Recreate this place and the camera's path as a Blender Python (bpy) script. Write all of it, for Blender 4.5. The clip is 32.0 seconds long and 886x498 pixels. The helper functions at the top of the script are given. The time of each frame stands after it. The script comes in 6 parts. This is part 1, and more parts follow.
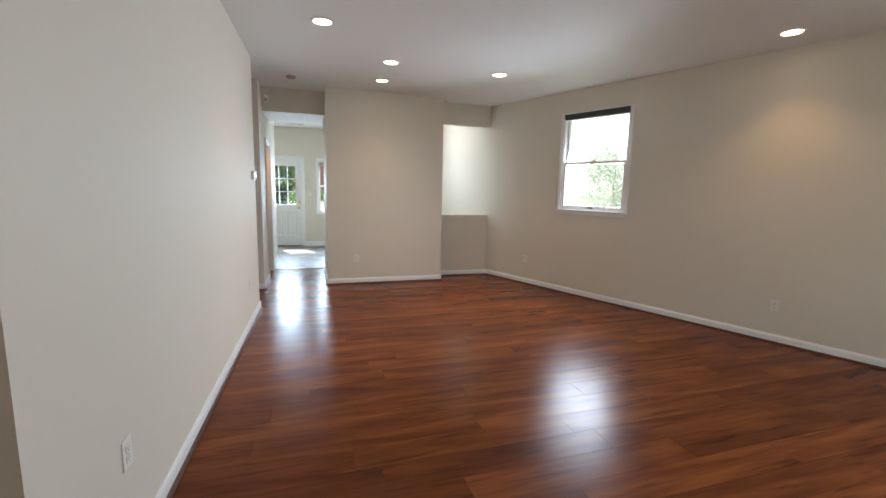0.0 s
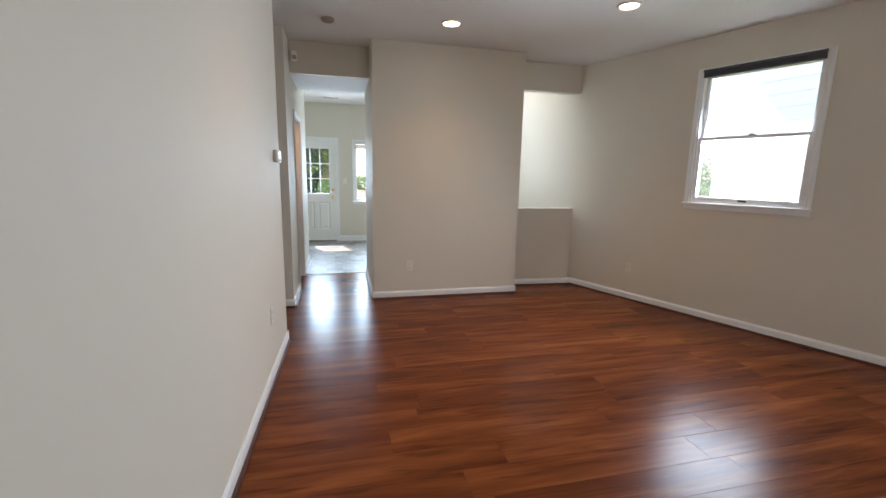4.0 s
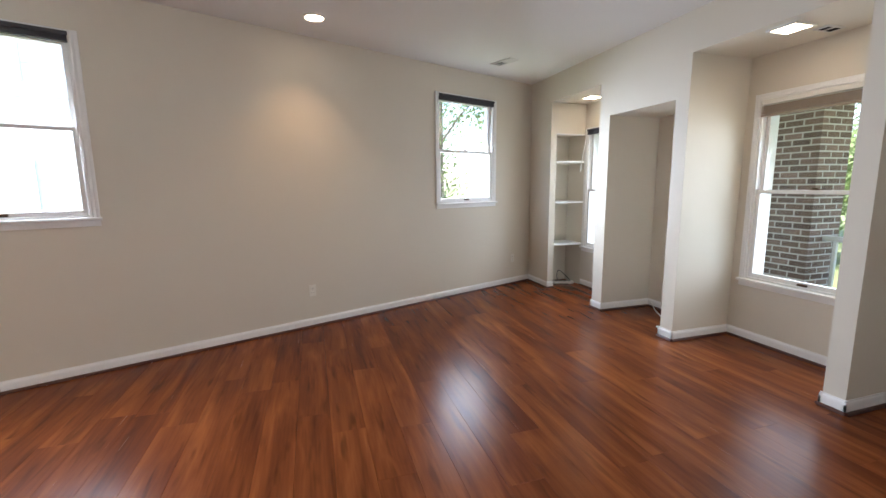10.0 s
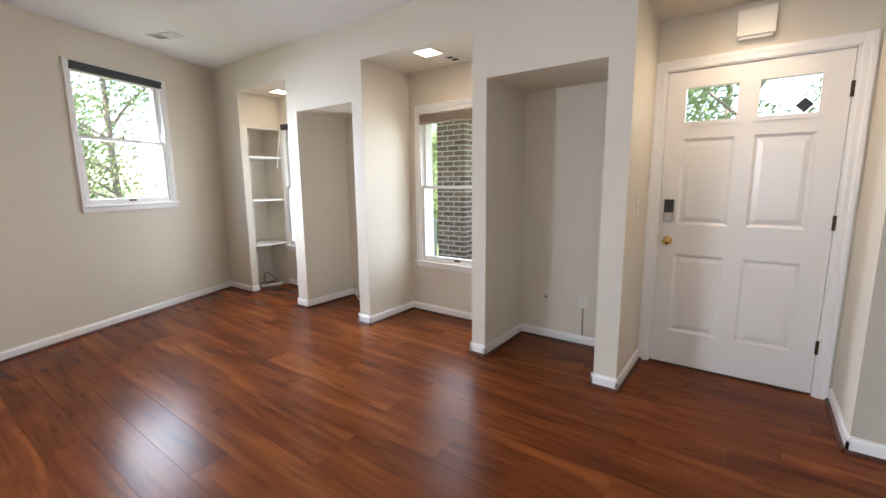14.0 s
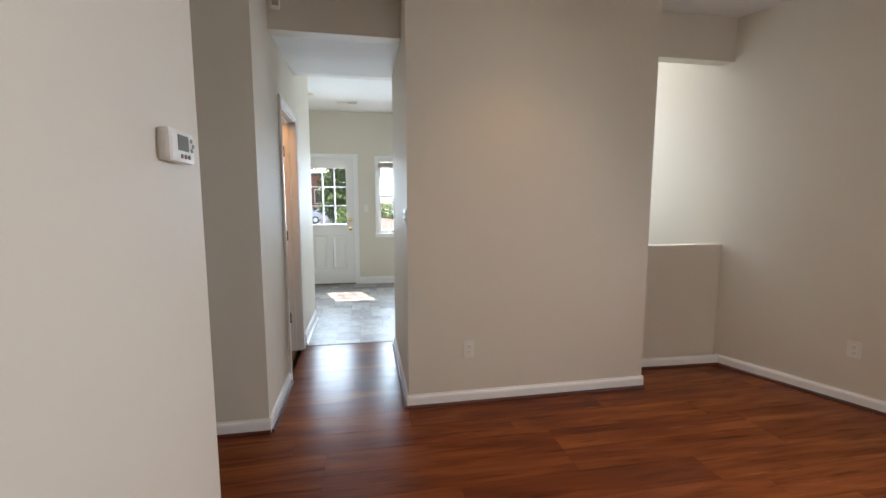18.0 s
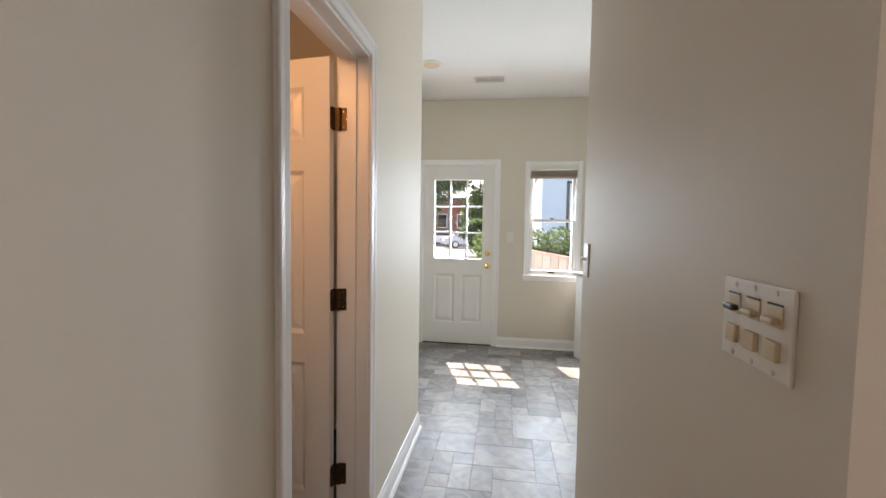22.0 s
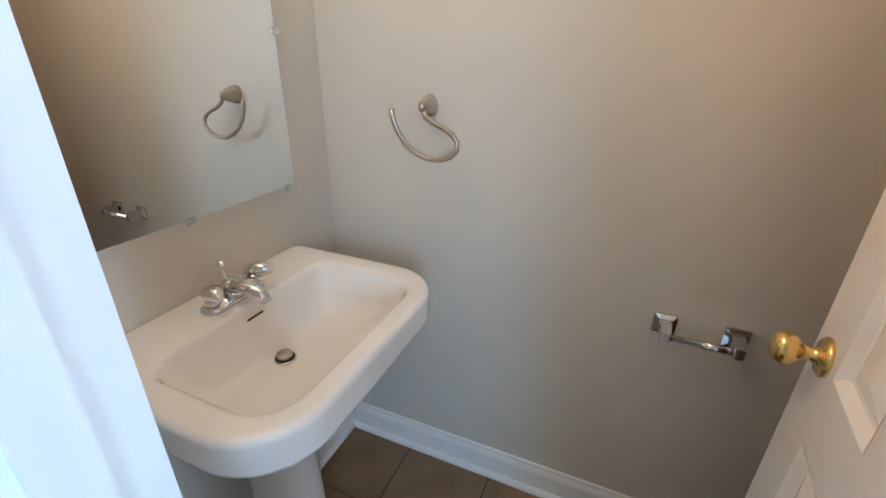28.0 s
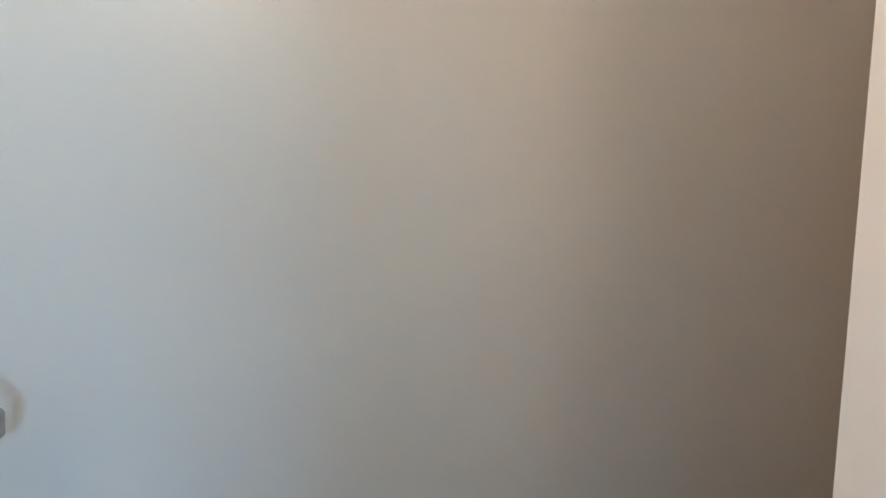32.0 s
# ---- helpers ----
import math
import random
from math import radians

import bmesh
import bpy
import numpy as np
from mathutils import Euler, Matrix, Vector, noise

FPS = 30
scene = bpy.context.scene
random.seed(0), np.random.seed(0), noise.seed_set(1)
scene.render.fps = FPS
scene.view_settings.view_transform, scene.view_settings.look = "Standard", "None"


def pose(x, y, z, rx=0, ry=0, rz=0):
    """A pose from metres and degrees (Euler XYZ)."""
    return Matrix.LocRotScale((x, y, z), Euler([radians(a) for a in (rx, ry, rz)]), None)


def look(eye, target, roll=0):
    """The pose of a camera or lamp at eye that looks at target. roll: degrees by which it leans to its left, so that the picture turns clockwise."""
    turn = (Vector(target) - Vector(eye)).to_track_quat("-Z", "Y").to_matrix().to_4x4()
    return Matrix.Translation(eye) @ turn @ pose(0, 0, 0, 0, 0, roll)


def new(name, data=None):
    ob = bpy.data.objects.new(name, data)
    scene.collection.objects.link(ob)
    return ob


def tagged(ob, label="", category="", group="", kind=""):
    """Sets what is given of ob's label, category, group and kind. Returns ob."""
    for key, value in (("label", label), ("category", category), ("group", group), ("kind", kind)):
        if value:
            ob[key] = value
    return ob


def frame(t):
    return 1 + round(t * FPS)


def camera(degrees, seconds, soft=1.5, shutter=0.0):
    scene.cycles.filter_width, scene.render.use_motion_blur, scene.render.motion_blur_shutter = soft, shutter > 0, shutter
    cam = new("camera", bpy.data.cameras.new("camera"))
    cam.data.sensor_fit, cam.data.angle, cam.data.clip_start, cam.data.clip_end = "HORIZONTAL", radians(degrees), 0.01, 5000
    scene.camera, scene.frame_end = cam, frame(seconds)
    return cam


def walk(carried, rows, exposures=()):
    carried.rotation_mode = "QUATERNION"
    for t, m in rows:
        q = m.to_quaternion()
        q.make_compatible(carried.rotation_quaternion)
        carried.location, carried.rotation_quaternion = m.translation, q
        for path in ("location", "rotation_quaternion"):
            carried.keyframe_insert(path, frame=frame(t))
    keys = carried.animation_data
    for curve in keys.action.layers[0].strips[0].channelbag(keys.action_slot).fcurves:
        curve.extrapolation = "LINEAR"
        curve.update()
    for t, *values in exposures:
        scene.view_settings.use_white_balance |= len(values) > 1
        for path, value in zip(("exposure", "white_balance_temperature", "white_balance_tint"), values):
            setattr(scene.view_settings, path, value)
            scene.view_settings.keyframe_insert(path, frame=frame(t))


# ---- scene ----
cam = camera(92.97, 32.0)
PATH = [
    (0, (-0.125, 0.434, 1.415), (0.472, 2.323, 1.137), 1.3),
    (0.5, (-0.14, 0.415, 1.406), (0.417, 2.31, 1.092), 1.8),
    (1, (-0.178, 0.51, 1.404), (0.334, 2.416, 1.084), 2.1),
    (1.5, (-0.24, 0.708, 1.442), (0.241, 2.631, 1.172), 1.8),
    (2, (-0.233, 0.91, 1.443), (0.175, 2.853, 1.202), 1.1),
    (2.5, (-0.187, 1.183, 1.453), (0.164, 3.138, 1.214), 0.9),
    (4.5, (-0.324, 2.322, 1.389), (0.277, 4.19, 1.006), 0.7),
    (5, (-0.385, 2.645, 1.373), (0.381, 4.45, 0.979), -0.2),
    (5.5, (-0.33, 2.906, 1.364), (0.58, 4.645, 0.974), -0.7),
    (6, (-0.274, 3.134, 1.349), (0.865, 4.731, 0.958), -1.0),
    (6.5, (-0.236, 3.314, 1.342), (1.164, 4.686, 0.943), -1.2),
    (7, (-0.249, 3.425, 1.374), (1.366, 4.533, 0.969), -1.0),
    (7.5, (-0.229, 3.418, 1.386), (1.536, 4.274, 0.995), -0.6),
    (8, (-0.213, 3.412, 1.397), (1.663, 4.001, 1.032), -0.4),
    (8.5, (-0.196, 3.383, 1.399), (1.748, 3.703, 1.054), -0.3),
    (9, (-0.171, 3.316, 1.401), (1.802, 3.356, 1.072), -0.2),
    (9.5, (-0.148, 3.272, 1.394), (1.809, 3.003, 1.085), -0.3),
    (10, (-0.136, 3.225, 1.395), (1.754, 2.643, 1.099), -0.5),
    (10.5, (-0.137, 3.167, 1.4), (1.639, 2.293, 1.114), -0.8),
    (11, (-0.136, 3.132, 1.398), (1.472, 1.976, 1.116), -1.1),
    (11.5, (-0.144, 3.068, 1.393), (1.245, 1.656, 1.111), -1.5),
    (12, (-0.161, 2.988, 1.385), (0.991, 1.378, 1.102), -1.5),
    (12.5, (-0.192, 2.94, 1.381), (0.743, 1.196, 1.091), -1.4),
    (13, (-0.223, 2.914, 1.376), (0.579, 1.107, 1.075), -1.1),
    (13.5, (-0.209, 2.909, 1.379), (0.673, 1.141, 1.069), -0.8),
    (15.5, (-0.202, 3.374, 1.402), (1.773, 3.321, 1.091), -1.1),
    (16, (-0.2, 3.462, 1.424), (1.7, 4.005, 1.114), -2.0),
    (16.5, (-0.128, 3.533, 1.417), (1.433, 4.752, 1.135), -2.5),
    (17, (-0.113, 3.676, 1.37), (0.977, 5.334, 1.117), -1.6),
    (17.5, (-0.112, 3.82, 1.36), (0.542, 5.694, 1.111), -0.7),
    (18, (-0.167, 4.037, 1.367), (0.198, 5.991, 1.141), 0.0),
    (18.5, (-0.174, 4.268, 1.373), (-0.008, 6.25, 1.168), 0.1),
    (19, (-0.136, 4.563, 1.38), (-0.115, 6.554, 1.185), 0.1),
    (19.5, (-0.153, 4.851, 1.369), (-0.187, 6.843, 1.2), 0.4),
    (20, (-0.185, 5.13, 1.381), (-0.235, 7.126, 1.27), -0.0),
    (20.5, (-0.135, 5.454, 1.382), (-0.287, 7.446, 1.273), 0.4),
    (21, (-0.149, 5.738, 1.367), (-0.348, 7.724, 1.24), 0.4),
    (21.5, (-0.203, 6.016, 1.385), (-0.396, 8.003, 1.276), 0.7),
    (22, (-0.193, 6.307, 1.376), (-0.483, 8.282, 1.263), 0.9),
    (22.5, (-0.203, 6.553, 1.373), (-0.601, 8.509, 1.24), 0.4),
    (23, (-0.277, 6.803, 1.367), (-0.824, 8.722, 1.227), -0.2),
    (23.5, (-0.332, 6.992, 1.371), (-1.125, 8.823, 1.232), -0.4),
    (24, (-0.369, 7.237, 1.37), (-1.463, 8.906, 1.231), -0.1),
    (24.5, (-0.425, 7.366, 1.358), (-1.817, 8.795, 1.212), 0.1),
    (25, (-0.545, 7.489, 1.346), (-2.163, 8.647, 1.142), 0.6),
    (25.5, (-0.62, 7.541, 1.337), (-2.461, 8.261, 1.03), 1.7),
    (26, (-0.664, 7.645, 1.342), (-2.596, 7.788, 0.845), 3.3),
    (26.5, (-0.7, 7.654, 1.326), (-2.552, 7.405, 0.612), 4.2),
    (28.5, (-0.75, 7.655, 1.319), (-2.427, 6.796, 0.648), 0.0),
    (29, (-0.759, 7.656, 1.334), (-2.472, 6.705, 0.931), -1.0),
    (29.5, (-0.781, 7.644, 1.354), (-2.573, 6.787, 1.116), -0.8),
    (30, (-0.886, 7.614, 1.361), (-2.782, 6.999, 1.191), -0.4),
    (30.5, (-0.962, 7.586, 1.363), (-2.944, 7.386, 1.181), 0.3),
    (31, (-1.063, 7.531, 1.356), (-3.042, 7.766, 1.185), 0.8),
    (31.2, (-1.135, 7.522, 1.356), (-3.084, 7.94, 1.19), 0.6),
    (31.4, (-1.203, 7.62, 1.355), (-3.167, 7.958, 1.186), 0.7),
    (31.7, (-1.235, 7.68, 1.355), (-3.216, 7.9, 1.184), 0.8),
    (32, (-1.26, 7.72, 1.355), (-3.25, 7.847, 1.194), 0.5),
]

EXPOSURES = [(0.0, 2.25, 6600, 13), (2.0, 2.2, 6600, 14), (5.0, 2.03, 6550, 14), (6.0, 2.08, 6550, 14), (7.0, 2.3, 7300, 21), (8.0, 2.4, 6500, 14), (9.0, 2.5, 6400, 16), (11.0, 2.65, 6400, 14), (12.0, 2.6, 6350, 13), (13.5, 2.8, 6500, 17), (16.0, 2.58, 7000, 17), (17.0, 2.2, 6800, 16), (18.0, 2.05, 6900, 17), (20.0, 1.95, 7300, 20), (22.0, 1.9, 7600, 23), (24.0, 1.74, 7550, 20), (25.0, 1.86, 8100, 23), (25.5, 2.5, 6300, 10), (25.9, 2.85, 4800, 3), (28.5, 3.03, 5250, 6), (29.0, 3.03, 5200, 6), (30.0, 3.06, 4600, 2), (31.0, 3.06, 4400, 1), (32.0, 3.04, 4300, -1)]
walk(cam, [(t, look(e, g, r)) for t, e, g, r in PATH], EXPOSURES)

# ---- light ----
SUN_DIR = Vector((-0.23, 0.675, 1.0)).normalized()
world = bpy.data.worlds.new("sky")
scene.world = world
world.use_nodes = True
wn = world.node_tree.nodes
sky = wn.new("ShaderNodeTexSky")
sky.sky_type, sky.sun_disc = "NISHITA", False
sky.sun_elevation = math.asin(SUN_DIR.z)
sky.sun_rotation = math.atan2(SUN_DIR.x, SUN_DIR.y)
wn["Background"].inputs["Strength"].default_value = 0.15
world.node_tree.links.new(sky.outputs[0], wn["Background"].inputs["Color"])
sun = new("sun", bpy.data.lights.new("sun", "SUN"))
sun.data.energy, sun.data.angle, sun.data.color = 5.0, radians(0.5), (1.0, 0.95, 0.87)
sun.matrix_world = look((0, 0, 30), Vector((0, 0, 30)) - SUN_DIR)


def area_light(name, m, w, h, watts, colour, spread=115):
    ob = new(name, bpy.data.lights.new(name, "AREA"))
    ob.data.shape, ob.data.size, ob.data.size_y = "RECTANGLE", w, h
    ob.data.energy, ob.data.color, ob.data.spread = watts, colour, radians(spread)
    ob.matrix_world = m
    return ob


def spot_light(name, x, y, z, watts, colour, cone=120):
    ob = new(name, bpy.data.lights.new(name, "SPOT"))
    ob.data.energy, ob.data.color, ob.data.spot_size, ob.data.spot_blend = watts, colour, radians(cone), 0.9
    ob.data.shadow_soft_size = 0.06
    ob.matrix_world = pose(x, y, z)
    return ob


DAY = (0.72, 0.86, 1.0)
WARM = (1.0, 0.63, 0.32)
LAMP_W = 6.8


# ---- materials ----
def material(name, base, rough=0.5, metal=0.0, var=0.06, scale=3.0, bump=0.0, bump_scale=60.0, coat=0.0, spec=0.5, random_var=0.0, stretch=(1, 1, 1)):
    m = bpy.data.materials.new(name)
    m.use_nodes = True
    nt = m.node_tree
    n, link = nt.nodes, nt.links.new
    b = n["Principled BSDF"]
    b.inputs["Roughness"].default_value, b.inputs["Metallic"].default_value = rough, metal
    b.inputs["Coat Weight"].default_value, b.inputs["Specular IOR Level"].default_value = coat, spec
    tc = n.new("ShaderNodeTexCoord")
    mp = n.new("ShaderNodeMapping")
    mp.inputs["Scale"].default_value = stretch
    link(tc.outputs["Object"], mp.inputs["Vector"])
    nz = n.new("ShaderNodeTexNoise")
    nz.inputs["Scale"].default_value, nz.inputs["Detail"].default_value = scale, 6.0
    link(mp.outputs[0], nz.inputs["Vector"])
    mix = n.new("ShaderNodeMix")
    mix.data_type = "RGBA"
    dark = [c * (1 - var) for c in base]
    light = [min(1.0, c * (1 + var)) for c in base]
    mix.inputs[6].default_value, mix.inputs[7].default_value = (*dark, 1), (*light, 1)
    link(nz.outputs["Fac"], mix.inputs["Factor"])
    out = mix.outputs[2]
    if random_var:
        oi = n.new("ShaderNodeObjectInfo")
        mr = n.new("ShaderNodeMapRange")
        mr.inputs["To Min"].default_value, mr.inputs["To Max"].default_value = 1 - random_var, 1 + random_var
        link(oi.outputs["Random"], mr.inputs["Value"])
        hs = n.new("ShaderNodeHueSaturation")
        link(mr.outputs[0], hs.inputs["Value"])
        link(out, hs.inputs["Color"])
        out = hs.outputs[0]
    link(out, b.inputs["Base Color"])
    if bump:
        bz = n.new("ShaderNodeTexNoise")
        bz.inputs["Scale"].default_value, bz.inputs["Detail"].default_value = bump_scale, 4.0
        link(mp.outputs[0], bz.inputs["Vector"])
        bn = n.new("ShaderNodeBump")
        bn.inputs["Strength"].default_value, bn.inputs["Distance"].default_value = bump, 0.002
        link(bz.outputs["Fac"], bn.inputs["Height"])
        link(bn.outputs[0], b.inputs["Normal"])
    return m


def emitter(name, colour, strength):
    m = bpy.data.materials.new(name)
    m.use_nodes = True
    b = m.node_tree.nodes["Principled BSDF"]
    b.inputs["Base Color"].default_value = (*colour, 1)
    b.inputs["Emission Color"].default_value = (*colour, 1)
    b.inputs["Emission Strength"].default_value = strength
    return m


def glass_material(name, tint=(1, 1, 1), rough=0.0):
    m = bpy.data.materials.new(name)
    m.use_nodes = True
    n, link = m.node_tree.nodes, m.node_tree.links.new
    n.remove(n["Principled BSDF"])
    tr, gl, mx, lw = n.new("ShaderNodeBsdfTransparent"), n.new("ShaderNodeBsdfGlossy"), n.new("ShaderNodeMixShader"), n.new("ShaderNodeLayerWeight")
    tr.inputs["Color"].default_value = (*tint, 1)
    gl.inputs["Roughness"].default_value = rough
    lw.inputs["Blend"].default_value = 0.5
    pw, ad = n.new("ShaderNodeMath"), n.new("ShaderNodeMath")
    pw.operation, ad.operation = "POWER", "MULTIPLY_ADD"
    pw.inputs[1].default_value, ad.inputs[1].default_value, ad.inputs[2].default_value = 5.0, 0.9, 0.03
    link(lw.outputs["Facing"], pw.inputs[0])
    link(pw.outputs[0], ad.inputs[0])
    link(ad.outputs[0], mx.inputs[0])
    link(tr.outputs[0], mx.inputs[1])
    link(gl.outputs[0], mx.inputs[2])
    link(mx.outputs[0], n["Material Output"].inputs["Surface"])
    return m


def wood_floor_material():
    """Cherry laminate: a tone for each board, soft cathedral figure, narrow dark streaks and fine grain along x."""
    m = bpy.data.materials.new("cherry_laminate")
    m.use_nodes = True
    n, link = m.node_tree.nodes, m.node_tree.links.new
    b = n["Principled BSDF"]
    b.inputs["Specular IOR Level"].default_value = 0.105
    tc, oi = n.new("ShaderNodeTexCoord"), n.new("ShaderNodeObjectInfo")
    off = n.new("ShaderNodeVectorMath")
    off.operation = "SCALE"
    off.inputs["Scale"].default_value = 37.0
    link(oi.outputs["Random"], off.inputs[0])
    add = n.new("ShaderNodeVectorMath")
    link(tc.outputs["Object"], add.inputs[0])
    link(off.outputs[0], add.inputs[1])

    def grain(stretch, scale, detail, distortion):
        mp = n.new("ShaderNodeMapping")
        mp.inputs["Scale"].default_value = stretch
        link(add.outputs[0], mp.inputs["Vector"])
        nz = n.new("ShaderNodeTexNoise")
        nz.inputs["Scale"].default_value, nz.inputs["Detail"].default_value, nz.inputs["Distortion"].default_value = scale, detail, distortion
        link(mp.outputs[0], nz.inputs["Vector"])
        return nz.outputs["Fac"]

    def scaled(value, factor, plus):
        k = n.new("ShaderNodeMath")
        k.operation = "MULTIPLY_ADD"
        k.inputs[1].default_value = factor
        link(value, k.inputs[0])
        if isinstance(plus, float):
            k.inputs[2].default_value = plus
        else:
            link(plus, k.inputs[2])
        return k.outputs[0]

    figure = grain((1.0, 7.0, 1.0), 1.2, 3.0, 0.6)
    streak = grain((1.0, 8.5, 1.0), 2.6, 2.0, 0.3)
    fine = grain((1.0, 22.0, 1.0), 3.2, 5.0, 0.0)
    tone = scaled(fine, 0.26, scaled(figure, 0.85, scaled(oi.outputs["Random"], 0.17, -0.11)))
    cr = n.new("ShaderNodeValToRGB")
    e = cr.color_ramp.elements
    e[0].position, e[0].color = 0.28, (0.094, 0.023, 0.0088, 1)
    e[1].position, e[1].color = 0.80, (0.285, 0.085, 0.023, 1)
    for at, colour in ((0.44, (0.136, 0.034, 0.0105, 1)), (0.60, (0.194, 0.052, 0.0145, 1))):
        cr.color_ramp.elements.new(at).color = colour
    link(tone, cr.inputs["Fac"])
    mr = n.new("ShaderNodeMapRange")
    mr.inputs["From Min"].default_value, mr.inputs["From Max"].default_value = 0.56, 0.74
    mr.inputs["To Min"].default_value, mr.inputs["To Max"].default_value = 1.0, 0.58
    link(streak, mr.inputs["Value"])
    mul = n.new("ShaderNodeVectorMath")
    mul.operation = "SCALE"
    link(cr.outputs[0], mul.inputs[0])
    link(mr.outputs[0], mul.inputs["Scale"])
    link(mul.outputs[0], b.inputs["Base Color"])
    rr = n.new("ShaderNodeMapRange")
    rr.inputs["To Min"].default_value, rr.inputs["To Max"].default_value = 0.215, 0.295
    link(fine, rr.inputs["Value"])
    link(rr.outputs[0], b.inputs["Roughness"])
    bn = n.new("ShaderNodeBump")
    bn.inputs["Strength"].default_value, bn.inputs["Distance"].default_value = 0.04, 0.001
    link(fine, bn.inputs["Height"])
    link(bn.outputs[0], b.inputs["Normal"])
    return m


def vinyl_material():
    m = bpy.data.materials.new("slate_vinyl")
    m.use_nodes = True
    n, link = m.node_tree.nodes, m.node_tree.links.new
    b = n["Principled BSDF"]
    b.inputs["Roughness"].default_value = 0.42
    tc, oi = n.new("ShaderNodeTexCoord"), n.new("ShaderNodeObjectInfo")
    off = n.new("ShaderNodeVectorMath")
    off.operation = "SCALE"
    off.inputs["Scale"].default_value = 23.0
    link(oi.outputs["Random"], off.inputs[0])
    add = n.new("ShaderNodeVectorMath")
    link(tc.outputs["Object"], add.inputs[0])
    link(off.outputs[0], add.inputs[1])
    nz = n.new("ShaderNodeTexNoise")
    nz.inputs["Scale"].default_value, nz.inputs["Detail"].default_value, nz.inputs["Distortion"].default_value = 7.5, 8.0, 1.6
    link(add.outputs[0], nz.inputs["Vector"])
    ad = n.new("ShaderNodeMath")
    ad.operation = "MULTIPLY_ADD"
    ad.inputs[1].default_value = 0.42
    link(oi.outputs["Random"], ad.inputs[0])
    link(nz.outputs["Fac"], ad.inputs[2])
    cr = n.new("ShaderNodeValToRGB")
    e = cr.color_ramp.elements
    e[0].position, e[0].color = 0.34, (0.085, 0.072, 0.062, 1)
    e[1].position, e[1].color = 0.97, (0.37, 0.335, 0.30, 1)
    mid = cr.color_ramp.elements.new(0.62)
    mid.color = (0.195, 0.17, 0.150, 1)
    link(ad.outputs[0], cr.inputs["Fac"])
    cool = n.new("ShaderNodeTexNoise")
    cool.inputs["Scale"].default_value, cool.inputs["Detail"].default_value, cool.inputs["Distortion"].default_value = 2.2, 5.0, 0.8
    link(add.outputs[0], cool.inputs["Vector"])
    cf = n.new("ShaderNodeMapRange")
    cf.inputs["From Min"].default_value, cf.inputs["From Max"].default_value = 0.40, 0.62
    link(cool.outputs["Fac"], cf.inputs["Value"])
    tint = n.new("ShaderNodeMix")
    tint.data_type, tint.blend_type = "RGBA", "MULTIPLY"
    tint.inputs[7].default_value = (0.86, 0.93, 1.03, 1)
    link(cf.outputs[0], tint.inputs["Factor"])
    link(cr.outputs[0], tint.inputs[6])
    link(tint.outputs[2], b.inputs["Base Color"])
    bn = n.new("ShaderNodeBump")
    bn.inputs["Strength"].default_value, bn.inputs["Distance"].default_value = 0.15, 0.002
    link(nz.outputs["Fac"], bn.inputs["Height"])
    link(bn.outputs[0], b.inputs["Normal"])
    return m


BATHWALL = material("semigloss_bathroom_paint", (0.66, 0.62, 0.54), 0.36, var=0.025, scale=1.5, bump=0.10, bump_scale=220, spec=0.9)
WALL = material("greige_wall_paint", (0.72, 0.66, 0.56), 0.6, var=0.03, scale=1.2, bump=0.12, bump_scale=260, spec=0.35)
CEIL = material("ceiling_paint", (0.80, 0.785, 0.76), 0.75, var=0.02, scale=1.0, bump=0.15, bump_scale=200)
TRIM = material("white_trim_paint", (0.87, 0.86, 0.84), 0.33, var=0.02, scale=4)
DOORW = material("white_door_paint", (0.84, 0.82, 0.79), 0.26, var=0.02, scale=3, bump=0.05, bump_scale=90)
SHOE = material("dark_cherry_moulding", (0.075, 0.020, 0.010), 0.4, var=0.25, scale=6)
FLOORW = wood_floor_material()
VINYL = vinyl_material()
GLASS = glass_material("window_glass")
BRASS = material("polished_brass", (0.78, 0.55, 0.20), 0.2, 1.0, var=0.06)
BRONZE = material("aged_bronze_hinge", (0.09, 0.055, 0.03), 0.45, 0.8, var=0.4, scale=30)
CHROME = material("chrome", (0.70, 0.71, 0.73), 0.07, 1.0, var=0.02)
NICKEL = material("brushed_nickel", (0.50, 0.46, 0.40), 0.3, 1.0, var=0.06)
PORC = material("white_porcelain", (0.84, 0.82, 0.78), 0.12, var=0.01, coat=0.3)
PLASTIC = material("white_plastic", (0.78, 0.76, 0.71), 0.4, var=0.02)
IVORY = material("ivory_plastic", (0.80, 0.76, 0.68), 0.45, var=0.02)
BLACK = material("black_plastic", (0.02, 0.02, 0.022), 0.35, var=0.1)
DGLASS = material("black_glass", (0.015, 0.016, 0.02), 0.06, var=0.05)
STEEL = material("stainless_steel", (0.55, 0.55, 0.55), 0.32, 1.0, var=0.05, stretch=(1, 20, 20))
CABW = material("white_cabinet_laminate", (0.80, 0.80, 0.79), 0.4, var=0.015)
COUNTER = material("grey_laminate_counter", (0.55, 0.54, 0.52), 0.35, var=0.12, scale=40)
BLIND = material("tan_blind_slat", (0.42, 0.34, 0.27), 0.5, var=0.08, scale=20)
BLINDD = material("dark_shade_fabric", (0.07, 0.07, 0.08), 0.7, var=0.1)
VENTM = material("vent_metal", (0.70, 0.68, 0.64), 0.45, var=0.03)
# tan made darker: the smoke detector's underside shade is in the colour
SENSOR = material("dark_tan_plastic", (0.36, 0.30, 0.23), 0.55, var=0.05)
BUTTON = material("grey_rubber_button", (0.30, 0.29, 0.28), 0.6, var=0.05)
